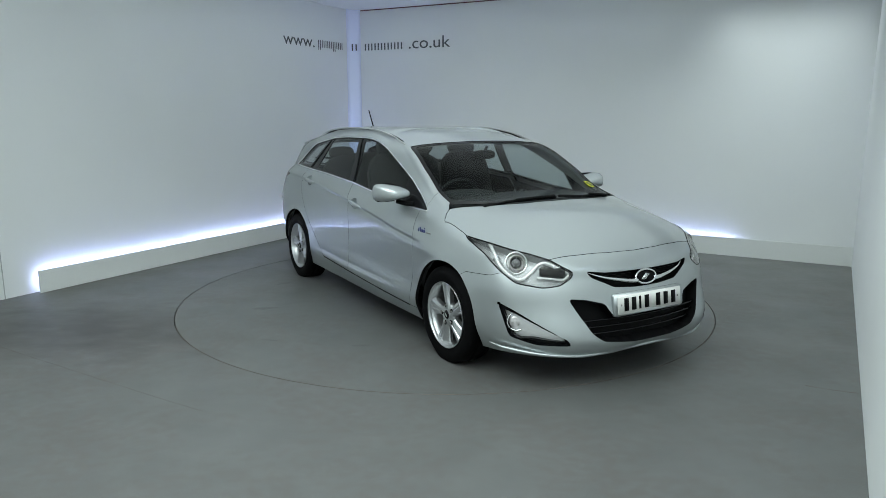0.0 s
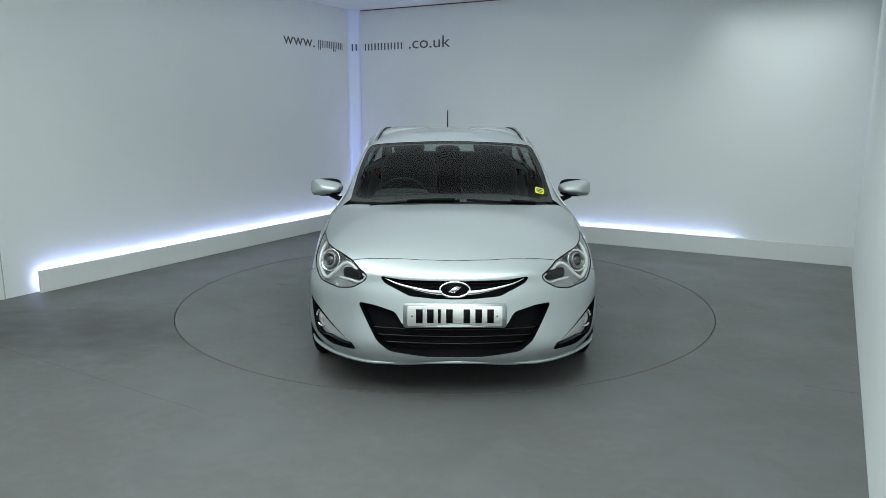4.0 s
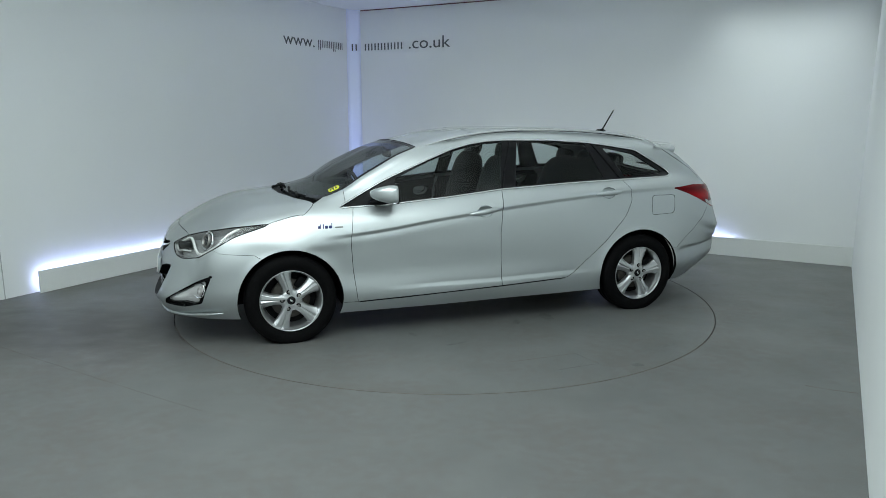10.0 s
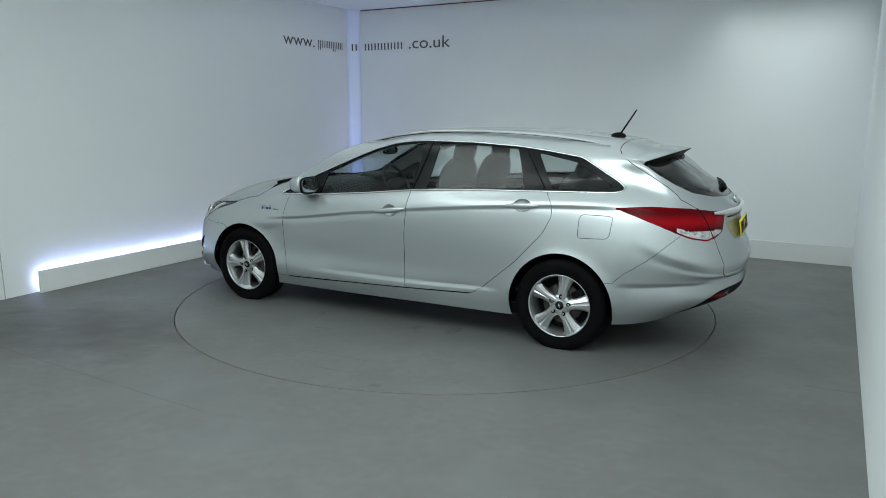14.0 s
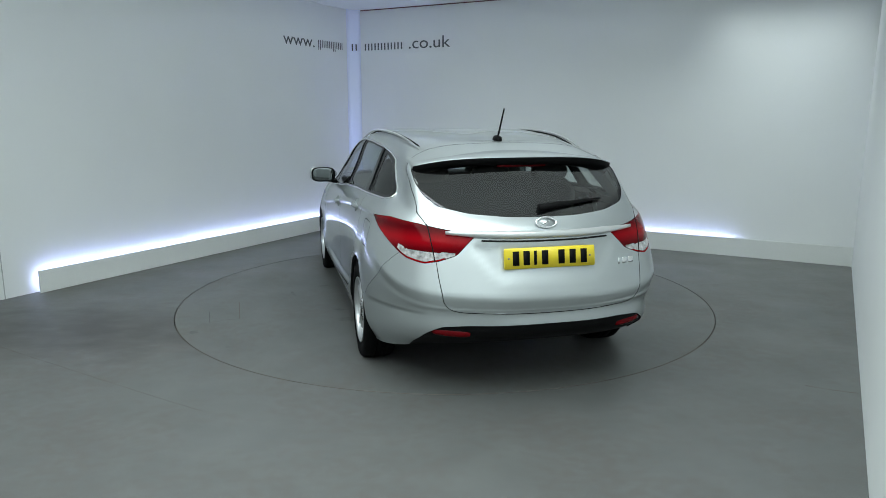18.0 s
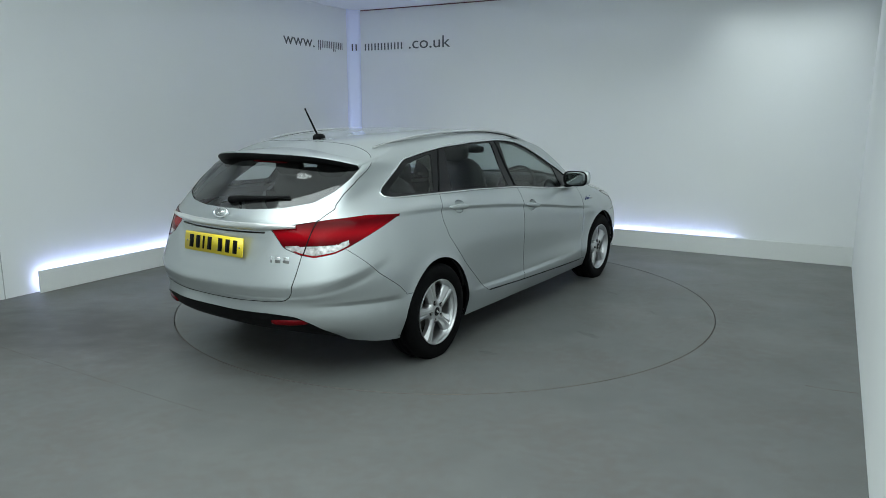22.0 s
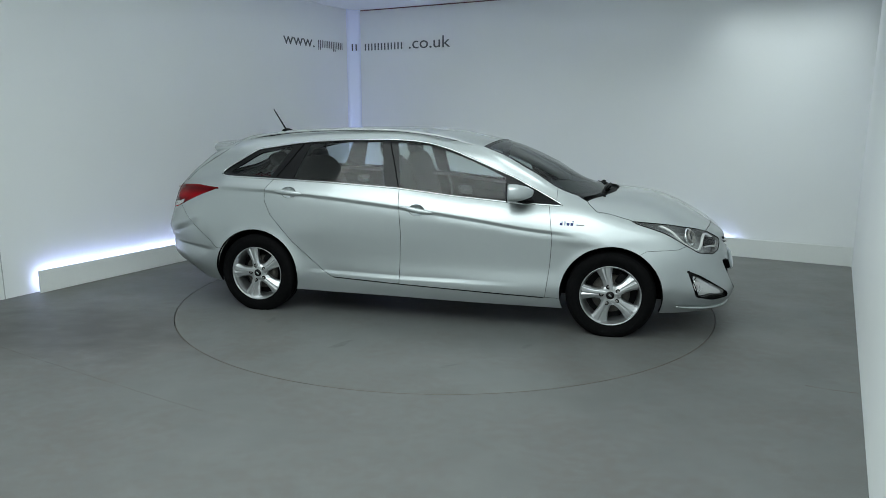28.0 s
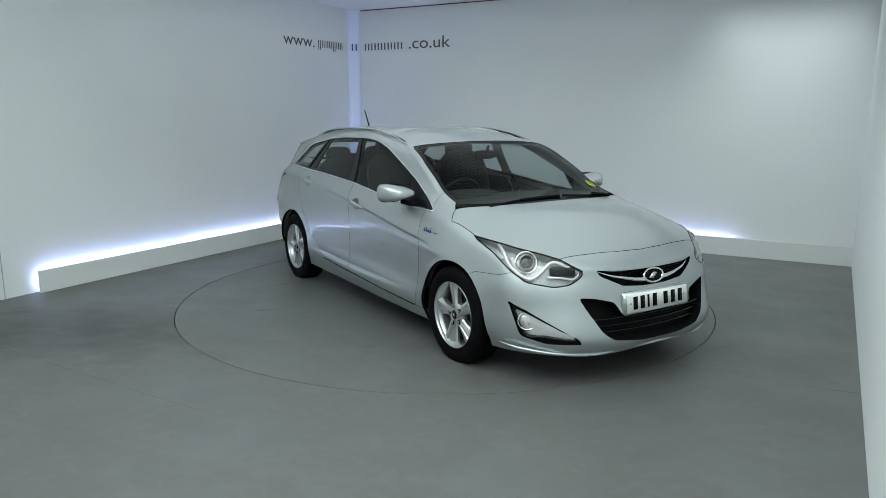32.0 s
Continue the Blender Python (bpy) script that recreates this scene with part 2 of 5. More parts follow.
def tube(points, radius, closed=False, n=8, flat=1.0, up=Vector((0, 0, 1))):
    """A rod along points; radius may be one number or one for each point; flat squeezes it across."""
    pts = [Vector(p) for p in points]
    k = len(pts)
    rad = [radius] * k if isinstance(radius, (int, float)) else radius
    bm = bmesh.new()
    rings = []
    for i, p in enumerate(pts):
        a = pts[(i - 1) % k] if closed or i else p
        b = pts[(i + 1) % k] if closed or i < k - 1 else p
        d = (b - a).normalized()
        side = d.cross(up)
        side = side.normalized() if side.length > 1e-4 else d.orthogonal().normalized()
        top = side.cross(d).normalized()
        rings.append([bm.verts.new(p + rad[i] * (math.cos(q) * side + flat * math.sin(q) * top)) for q in (2 * math.pi * j / n for j in range(n))])
    for i in range(k if closed else k - 1):
        r, s = rings[i], rings[(i + 1) % k]
        for j in range(n):
            bm.faces.new((r[j], r[(j + 1) % n], s[(j + 1) % n], s[j]))
    if not closed:
        bm.faces.new(rings[0][::-1])
        bm.faces.new(rings[-1])
    bmesh.ops.recalc_face_normals(bm, faces=bm.faces)
    return bm


def prism(poly, depth, m=None, bevel=0.0):
    """A plane outline (x, y), extruded by depth along z, turned by m."""
    bm = bmesh.new()
    lo = [bm.verts.new((x, y, 0)) for x, y in poly]
    hi = [bm.verts.new((x, y, depth)) for x, y in poly]
    n = len(poly)
    bm.faces.new(lo[::-1])
    top = bm.faces.new(hi)
    for i in range(n):
        bm.faces.new((lo[i], lo[(i + 1) % n], hi[(i + 1) % n], hi[i]))
    if bevel:
        bmesh.ops.bevel(bm, geom=list(top.edges), offset=bevel, segments=2, affect="EDGES")
    if m is not None:
        bmesh.ops.transform(bm, matrix=m, verts=bm.verts)
    bmesh.ops.recalc_face_normals(bm, faces=bm.faces)
    return bm


def ellipse(cx, cy, rx, ry, n=28, turn=0.0):
    c, s = math.cos(turn), math.sin(turn)
    out = []
    for i in range(n):
        a = 2 * math.pi * i / n
        x, y = rx * math.cos(a), ry * math.sin(a)
        out.append((cx + x * c - y * s, cy + x * s + y * c))
    return out


def rounded(poly, r=0.02, seg=5):
    """An outline with its corners rounded."""
    out, n = [], len(poly)
    for i in range(n):
        p, a, b = (Vector(poly[j % n]) for j in (i, i - 1, i + 1))
        da, db = a - p, b - p
        k = min(r, da.length * 0.45, db.length * 0.45)
        p0, p1 = p + da.normalized() * k, p + db.normalized() * k
        for q in range(seg + 1):
            t = q / seg
            out.append(tuple((1 - t) ** 2 * p0 + 2 * t * (1 - t) * p + t * t * p1))
    return out


# ---- the room ----
TURN = pose(0, 0, 0, 0, 0, ROOM_TURN)


def slab(name, a0, a1, b0, b1, z0, z1, material, label, bevel=0.0):
    bm = box(((a0 + a1) / 2, (b0 + b1) / 2, (z0 + z1) / 2), (a1 - a0, b1 - b0, z1 - z0), None, bevel)
    bmesh.ops.transform(bm, matrix=TURN, verts=bm.verts)
    ob = part(name, bm, material, smooth=False)
    return tagged(ob, label, kind="structure")


def ring_floor():
    """The floor, with a round hole for the turntable."""
    bm = bmesh.new()
    n = 192
    inner = [Vector((TABLE_R * math.cos(2 * math.pi * i / n), TABLE_R * math.sin(2 * math.pi * i / n), 0)) for i in range(n)]
    a0, a1, b0, b1 = WALL_L - 0.2, WALL_R + 0.2, WALL_F - 0.2, WALL_B + 0.2
    outer = []
    for p in inner:
        d = p.normalized()
        da, db = d.dot(AX), d.dot(BX)
        k = min((a1 if da > 0 else a0) / da if abs(da) > 1e-6 else 99, (b1 if db > 0 else b0) / db if abs(db) > 1e-6 else 99)
        outer.append(d * k)
    iv = [bm.verts.new(p) for p in inner]
    dv = [bm.verts.new(p - Vector((0, 0, 0.05))) for p in inner]
    ov = [bm.verts.new(p) for p in outer]
    for i in range(n):
        j = (i + 1) % n
        bm.faces.new((iv[i], ov[i], ov[j], iv[j]))
        bm.faces.new((dv[i], iv[i], iv[j], dv[j]))
    return part("floor", bm, FLOOR, smooth=False)


tagged(ring_floor(), "worn grey sheet flooring with scuffs and smears", kind="structure")
pit = part("turntable_pit", lathe([(0.0, -0.05), (TABLE_R + 0.05, -0.05)], 96), GROOVE)
tagged(pit, "dark pit below the turntable", kind="structure")
slab("wall_left", WALL_L - 0.15, WALL_L, WALL_F, WALL_B, 0, CEIL, WALL_PAINT, "smooth white painted studio wall")
bm = prism([(WALL_L - .15, CORNER_B), (WALL_R + .15, WALL_B), (WALL_R + .15, WALL_B + .15), (WALL_L - .15, CORNER_B + .15)], CEIL, TURN)
tagged(part("wall_back", bm, WALL_PAINT, smooth=False), "smooth white painted studio wall", kind="structure")
slab("wall_right", WALL_R, WALL_R + 0.15, WALL_F, WALL_B, 0, CEIL, WALL_PAINT, "smooth white painted studio wall")
slab("wall_front", WALL_L - 0.15, WALL_R + 0.15, WALL_F - 0.15, WALL_F, 0, CEIL, WALL_PAINT, "smooth white painted studio wall")
slab("ceiling", WALL_L - 0.15, WALL_R + 0.15, WALL_F - 0.15, WALL_B + 0.15, CEIL, CEIL + 0.1, WALL_PAINT, "plain white ceiling")
bm = prism([(WALL_L + .116, CORNER_B - .004), (WALL_R, WALL_B - .004), (WALL_R, WALL_B), (WALL_L + .116, CORNER_B)], .012, TURN @ Matrix.Translation((0, 0, CEIL - .014)))
tagged(part("ceiling_joint", bm, JOINT_RED, smooth=False), "thin reddish joint under the ceiling", kind="structure")
P_L, P_B, P_H = -3.13, 3.12, 0.20
slab("plinth_left", P_L - 0.02, P_L, -1.735, 3.03, 0, P_H, PLINTH_PAINT, "low white plinth board lit from behind", 0.003)
bm = prism([(P_L, CORNER_B - .07), (WALL_R, P_B), (WALL_R, P_B + .02), (P_L, CORNER_B - .05)], P_H + .004, TURN)
tagged(part("plinth_back", bm, PLINTH_PAINT, smooth=False), "low white plinth board lit from behind", kind="structure")
slab("led_strip_left", WALL_L + 0.006, WALL_L + 0.035, -1.70, 3.0, 0.125, 0.14, LED, "bluish-white light strip behind the plinth")
bm = prism([(WALL_L + .04, CORNER_B - .034), (1.98, 3.135), (1.98, 3.162), (WALL_L + .04, CORNER_B - .006)], .015, TURN @ Matrix.Translation((0, 0, .125)))
tagged(part("led_strip_back", bm, LED, smooth=False), "bluish-white light strip behind the plinth", kind="structure")
# Added floor-to-ceiling strip closing the corner; its glow imitates the light streak.
bm = prism([(WALL_L, 2.935), (WALL_L + .035, 2.985), (WALL_L + .075, 3.05), (WALL_L + .115, CORNER_B), (WALL_L, CORNER_B)], CEIL, TURN)
tagged(part("corner_glow_strip", bm, CORNER_GLOW), "slim bluish glowing strip added for the corner's light streak", kind="structure")
# A joint in the wall and a low white unit at its foot.
slab("wall_joint", WALL_L, WALL_L + .003, -2.010, -2.003, 0, CEIL, JOINT, "thin upright joint in the wall")
bm = box((0, 0, .15), (.9, .7, .30), None, .09, 5)
bmesh.ops.transform(bm, matrix=Matrix.Translation(room(-2.45, -3.035)) @ TURN, verts=bm.verts)
unit = tagged(new("low_unit"), "low white rounded display block on the floor", "display block")
part("block", bm, PLINTH_PAINT, unit)
part("foot", box(room(-2.45, -3.035, .005), (.80, .60, .01), TURN), GROOVE, unit)


def wall_text(text, name, centre, width, right, normal, height):
    """Writing on a wall, as thin letters."""
    cu = bpy.data.curves.new(name, "FONT")
    cu.body, cu.size, cu.extrude, cu.align_x = text, 0.2, 0.001, "LEFT"
    ob = new(name, cu)
    bpy.context.view_layer.update()
    me = bpy.data.meshes.new_from_object(ob.evaluated_get(bpy.context.evaluated_depsgraph_get()))
    bpy.data.objects.remove(ob)
    xs = [v.co.x for v in me.vertices]
    low, wide = min(xs), max(xs) - min(xs)
    for v in me.vertices:
        v.co.x = (v.co.x - low) * width / wide
        v.co.y *= height / 0.2
    up = Vector((0, 0, 1))
    me.transform(Matrix((right, up, normal)).transposed().to_4x4())
    me.materials.append(LETTER)
    ob = new(name, me)
    ob.location = centre
    return ob


sign = tagged(new("wall_lettering"), "dark grey web address lettering across the wall corner", "lettering")
w1 = wall_text("www.", "letters", room(WALL_L + .003, 1.63, 2.42), .60, BX, AX, .21)
back_dir = (room(WALL_R, WALL_B) - room(WALL_L, CORNER_B)).normalized()
back_nor = Vector((0, 0, 1)).cross(back_dir).normalized() * -1
w2 = wall_text(".co.uk", "letters", room(-2.29, 3.1065, 2.435), .635, back_dir, back_nor, .215)
for w in (w1, w2):
    w.parent = sign
# The name between them stays a row of plain bars.
for k in range(14):
    t = k / 13
    if k < 7:
        at, dr, nr = room(WALL_L + .003, 2.33 + .078 * k), BX, AX
        at.z = 2.43
    elif k == 7:
        at, dr, nr = room(WALL_L + .062, 3.02, 2.43), (AX * .6 + BX * .8), Vector((0, 0, 1))
        nr = dr.cross(Vector((0, 0, 1)))
        at += nr * .006
    else:
        at, dr, nr = room(-2.975 + .108 * (k - 8), 3.1025 + .0012 * (k - 8), 2.435), back_dir, back_nor
    w = .034 if k < 7 else .05
    drop = .035 if k in (0, 4) else 0
    m = Matrix((dr, Vector((0, 0, 1)), nr)).transposed().to_4x4()
    m.translation = at
    for x in (-w * .55, w * .55):
        part("letter_bar", prism([(x - w * .2, -drop), (x + w * .2, -drop), (x + w * .2, .092), (x - w * .2, .092)], .002, m), LETTER, sign, smooth=False)


def floor_mark(name, points, width, material, label, seed):
    rnd = random.Random(seed)
    bm = bmesh.new()
    pts = [Vector((*p, 0)) for p in points]
    rows = []
    for a, b in zip(pts, pts[1:]):
        n = max(3, int((b - a).length / .04))
        d = (b - a).normalized()
        s = Vector((-d.y, d.x, 0))
        for i in range(n + 1):
            p = a + (b - a) * (i / n)
            w, j = width * (.3 + .7 * rnd.random()) / 2, (rnd.random() - .5) * width * .6
            rows.append((bm.verts.new(p + s * (w + j) + Vector((0, 0, .0012))), bm.verts.new(p + s * (j - w) + Vector((0, 0, .0012)))))
    for a, b in zip(rows, rows[1:]):
        bm.faces.new((a[0], a[1], b[1], b[0]))
    return tagged(part(name, bm, material, smooth=False), label, kind="structure")


floor_mark("floor_seam", [(-3.05, -1.44), (-2.41, -1.824), (-1.609, -2.305), (-1.3, -2.48)], .006, SEAM, "thin brown seam in the floor", 5)
floor_mark("floor_scuff", [(2.134, -2.089), (2.26, -2.16), (2.383, -2.205)], .012, RUST, "brown scuff on the floor", 6)

# ---- the turntable ----
table = tagged(new("turntable"), "round grey turntable flush with the floor", "turntable")
bm = lathe([(0.0, 0.0), (TABLE_R - 0.010, 0.0), (TABLE_R - 0.010, -0.04), (0.0, -0.04)], 192)
part("disc", bm, TABLE_TOP, table, smooth=False)
part("edge_strip", lathe([(TABLE_R - .010, -.0005), (TABLE_R - .0075, -.0005), (TABLE_R - .0075, -.035), (TABLE_R - .010, -.035)], 192), TAN, table, "tan edge strip")

# ---- the car's body surface ----
# Half rings from the nose's centre round the side to the tail's centre, from the sill up to the roof's spine.
RINGS = [
    [(2.29, 0, .215), (2.26, .35, .195), (2.13, .62, .19), (1.85, .80, .185), (1.4, .86, .18), (.95, .865, .18), (.3, .87, .18),
     (-.2, .87, .185), (-.8, .875, .19), (-1.385, .87, .2), (-1.85, .80, .22), (-2.15, .60, .295), (-2.31, .3, .328), (-2.34, 0, .335)],
    [(2.34, 0, .27), (2.305, .35, .265), (2.185, .64, .265), (1.89, .85, .28), (1.4, .90, .28), (.95, .903, .27), (.3, .905, .27),
     (-.2, .898, .27), (-.8, .89, .28), (-1.385, .905, .3), (-1.85, .85, .3), (-2.235, .66, .36), (-2.40, .32, .38), (-2.43, 0, .38)],
    [(2.29, 0, .47), (2.26, .34, .47), (2.15, .63, .47), (1.91, .856, .48), (1.4, .905, .48), (.95, .893, .46), (.3, .886, .46),
     (-.2, .882, .46), (-.8, .886, .48), (-1.385, .905, .5), (-1.85, .878, .5), (-2.25, .68, .52), (-2.42, .33, .52), (-2.445, 0, .52)],
    [(2.232, 0, .64), (2.21, .32, .65), (2.11, .60, .65), (1.89, .83, .67), (1.4, .902, .625), (.95, .897, .65), (.3, .891, .70),
     (-.2, .887, .72), (-.8, .89, .75), (-1.385, .893, .77), (-1.86, .872, .775), (-2.255, .70, .640), (-2.42, .33, .616), (-2.45, 0, .612)],
    [(2.17, 0, .742), (2.145, .3, .75), (2.035, .56, .772), (1.815, .775, .803), (1.4, .90, .725), (.95, .902, .742), (.3, .895, .825),
     (-.2, .886, .885), (-.8, .878, .945), (-1.385, .863, .985), (-1.86, .815, .985), (-2.195, .645, .938), (-2.345, .3, .91), (-2.372, 0, .91)],
    [(1.80, 0, .952), (1.79, .28, .944), (1.72, .52, .919), (1.57, .725, .882), (1.33, .842, .874), (.97, .868, .852), (.3, .857, .915),
     (-.2, .852, .96), (-.8, .842, 1.0), (-1.385, .825, 1.03), (-1.83, .762, 1.045), (-2.15, .63, 1.0), (-2.322, .3, .975), (-2.348, 0, .975)],
    [(1.38, 0, .992), (1.355, .27, .986), (1.275, .52, .977), (1.175, .70, .978), (1.09, .775, .958), (.85, .81, .945), (.3, .815, .975),
     (-.2, .815, 1.02), (-.8, .808, 1.052), (-1.36, .785, 1.074), (-1.775, .708, 1.09), (-2.08, .635, 1.062), (-2.25, .3, 1.045), (-2.278, 0, 1.04)],
    [(.94, 0, 1.175), (.92, .25, 1.172), (.88, .49, 1.175), (.81, .672, 1.160), (.725, .715, 1.135), (.50, .740, 1.125), (.17, .742, 1.15),
     (-.22, .742, 1.185), (-.8, .735, 1.20), (-1.33, .715, 1.195), (-1.71, .658, 1.19), (-1.96, .625, 1.172), (-2.08, .3, 1.165), (-2.105, 0, 1.165)],
    [(.50, 0, 1.352), (.485, .25, 1.35), (.46, .47, 1.343), (.43, .610, 1.331), (.355, .648, 1.32), (.19, .664, 1.33), (-.02, .668, 1.362),
     (-.3, .66, 1.386), (-.8, .645, 1.38), (-1.28, .61, 1.342), (-1.61, .612, 1.312), (-1.80, .60, 1.28), (-1.91, .33, 1.290), (-1.94, 0, 1.292)],
    [(.22, 0, 1.416), (.21, .24, 1.413), (.17, .43, 1.402), (.13, .535, 1.39), (.09, .567, 1.388), (.02, .58, 1.397), (-.1, .583, 1.416),
     (-.32, .578, 1.431), (-.8, .56, 1.428), (-1.26, .54, 1.398), (-1.53, .515, 1.373), (-1.69, .48, 1.352), (-1.76, .28, 1.354), (-1.78, 0, 1.356)],
    [(.02, 0, 1.443), (0, 0, 1.445), (-.03, 0, 1.447), (-.06, 0, 1.45), (-.09, 0, 1.452), (-.13, 0, 1.454), (-.22, 0, 1.458),
     (-.4, 0, 1.457), (-.8, 0, 1.452), (-1.2, 0, 1.433), (-1.4, 0, 1.416), (-1.5, 0, 1.405), (-1.55, 0, 1.40), (-1.57, 0, 1.396)],
]


def hermite(knots, values, at):
    """A smooth curve through values (k, ...) at the knots, with finite-difference tangents."""
    knots, values = np.asarray(knots, float), np.asarray(values, float)
    h = np.diff(knots)
    sec = np.diff(values, axis=0) / h[:, None]
    tan = np.empty_like(values)
    w = (h[1:] / (h[1:] + h[:-1]))[:, None]
    tan[1:-1] = w * sec[:-1] + (1 - w) * sec[1:]
    tan[0], tan[-1] = sec[0], sec[-1]
    i = np.clip(np.searchsorted(knots, at, side="right") - 1, 0, len(h) - 1)
    t = ((at - knots[i]) / h[i])[:, None]
    hh = h[i][:, None]
    return ((2 * t**3 - 3 * t**2 + 1) * values[i] + (t**3 - 2 * t**2 + t) * hh * tan[i]
            + (-2 * t**3 + 3 * t**2) * values[i + 1] + (t**3 - t**2) * hh * tan[i + 1])


def body_grid(per=0.0135):
    net = np.array(RINGS, float)
    flip = np.array([1, -1, 1])
    wide = np.concatenate([net[:, 2:0:-1] * flip, net, net[:, -2:-4:-1] * flip], axis=1)
    step = np.linalg.norm(np.diff(wide[1:9], axis=1), axis=2).mean(0)
    ku = np.concatenate([[0], np.cumsum(step)])
    u0, u1 = ku[2], ku[-3]
    nu = int((u1 - u0) / per)
    au = np.linspace(u0, u1, nu + 1)
    rings = np.array([hermite(ku, r, au) for r in wide])
    stepv = np.linalg.norm(np.diff(net, axis=0), axis=2)[:, 4:10].mean(1)
    stepv = np.maximum(stepv, 0.07)
    kv = np.concatenate([[0], np.cumsum(stepv)])
    top = rings[-2] * flip + (rings[-1] - rings[-2]) * [2, 0, 2] * 0
    kvx = np.concatenate([kv, [kv[-1] + stepv[-1]]])
    full = np.concatenate([rings, top[None]], 0)
    av = np.concatenate([np.linspace(kv[k], kv[k + 1], max(3, int(stepv[k] / per)), endpoint=False) for k in range(len(stepv))] + [[kv[-1]]])
    nv = len(av) - 1
    g = hermite(kvx, full.reshape(len(full), -1), av).reshape(nv + 1, nu + 1, 3)
    # Fair the surface lightly.
    for _ in range(14):
        s = g.copy()
        s[:, 1:-1] += 0.25 * (g[:, 2:] + g[:, :-2] - 2 * g[:, 1:-1])
        s[1:-1] += 0.2 * (s[2:] + s[:-2] - 2 * s[1:-1])
        for c, d in ((0, 1), (-1, -2)):
            s[:, c] += 0.5 * (g[:, d] - g[:, c]) * [1, 0, 1]
        s[:, 0, 1] = s[:, -1, 1] = 0
        s[-1] += 0.4 * (g[-2] - g[-1]) * [0, 0, 1]
        s[-1, :, 1] = 0
        g = s
    # Even out the roof where the rings meet.
    x, y, z = g[..., 0], g[..., 1], g[..., 2]
    base = np.stack([np.ones_like(x), x, x * x, x**3, y * y, x * y * y], -1)
    good = (z > 1.36) & (y < .42) & (abs(x + .05) < .40) & ~((abs(x) < .17) & (y < .14))
    k = np.linalg.lstsq(base[good], z[good], rcond=None)[0]
    w = np.clip((.24 - abs(x)) / .08, 0, 1) * np.clip((.30 - y) / .14, 0, 1) * (z > 1.36)
    g[..., 2] = z * (1 - w) + (base @ k) * w
    # The flank's crease: proud above, drawn in below, fading out at both ends; a softer one low on the doors.
    below = np.clip((kv[4] - av) / 0.10, 0, None)[:, None]
    fade = np.clip((1.18 - g[..., 0]) / 0.3, 0, 1) * np.clip((g[..., 0] + 1.95) / 0.4, 0, 1)
    g[..., 1] -= np.where(below > 0, 0.018 * np.exp(-below), 0) * fade
    over = np.clip((av - kv[1] - 0.075) / 0.05, 0, None)[:, None]
    low = np.clip((0.75 - g[..., 0]) / 0.5, 0, 1) * np.clip((g[..., 0] + 0.95) / 0.2, 0, 1)
    g[..., 1] -= np.where(over > 0, 0.011 * np.exp(-over), 0) * low
    # The tail's sharp ridge across the gate and bumper, rising round the corner towards the lamps; drawn in below it.
    ang = np.arctan2(g[..., 1], -(g[..., 0] + 1.75))
    d = g[..., 2] - (0.612 + 0.165 * np.clip(ang / radians(83), 0, 1.1) ** 4)
    ridge = 0.020 * np.where(d > 0, np.exp(-d / 0.20), np.interp(-d, (0, .06, .085, .2), (1, -.25, -.05, 0))) * np.clip((-1.82 - g[..., 0]) / 0.3, 0, 1)
    g[..., 0] -= ridge * np.cos(ang)
    g[..., 1] += ridge * np.sin(ang)
    # The plate's recess in the gate.
    sd = sdist(rounded([(.44, .90), (.40, .83), (.315, .72), (.27, .70), (-.27, .70), (-.315, .72), (-.40, .83), (-.44, .90)], .03), g[..., 1:].reshape(-1, 2)).reshape(g.shape[:2])
    dip = np.clip(-sd / 0.03, 0, 1)
    g[..., 0] += 0.009 * dip * dip * (3 - 2 * dip) * (g[..., 0] < -1.9)
    # A crease along the rear bumper's side.
    low = np.clip((kv[2] - av) / 0.08, 0, None)[:, None]
    back = np.clip((-1.74 - g[..., 0]) / 0.12, 0, 1) * np.clip((g[..., 0] + 2.3) / 0.2, 0, 1)
    g[..., 1] -= np.where(low > 0, 0.024 * np.exp(-low), 0) * back
    # Flared lips round the wheel arches.
    for cx, cz in ((1.408, .302), (-1.370, .306)):
        r = np.hypot(g[..., 0] - cx, g[..., 2] - cz)
        g[..., 1] += 0.010 * np.exp(-np.clip(r - 0.36, 0, None) / 0.028) * np.clip((g[..., 2] - 0.25) / 0.1, 0, 1) * (g[..., 1] > .6)
    uu = np.interp(au, ku, np.arange(len(ku)) - 2)
    vv = np.interp(av, kv, np.arange(len(kv)))
    return g, uu, vv


def sdist(poly, p):
    """Signed distance of points p (n, 2) to a closed outline, negative inside."""
    q = np.asarray(poly, float)
    a, b = q, np.roll(q, -1, 0)
    best, inside = np.full(len(p), 1e9), np.zeros(len(p), bool)
    for (ax, ay), (bx, by) in zip(a, b):
        dx, dy = bx - ax, by - ay
        t = np.clip(((p[:, 0] - ax) * dx + (p[:, 1] - ay) * dy) / (dx * dx + dy * dy + 1e-12), 0, 1)
        best = np.minimum(best, (p[:, 0] - ax - t * dx) ** 2 + (p[:, 1] - ay - t * dy) ** 2)
        if dy:
            hit = ((ay > p[:, 1]) != (by > p[:, 1])) & (p[:, 0] < dx * (p[:, 1] - ay) / dy + ax)
            inside ^= hit
    return np.where(inside, -1, 1) * np.sqrt(best)


GRID, GU, GV = body_grid()


def side(poly, lo=0.42):
    return lambda P, u, v: np.where(P[:, 1] > lo, sdist(poly, P[:, [0, 2]]), 1.0)


def front(poly, x0=1.2):
    return lambda P, u, v: np.where(P[:, 0] > x0, sdist(poly, P[:, [1, 2]]), 1.0)


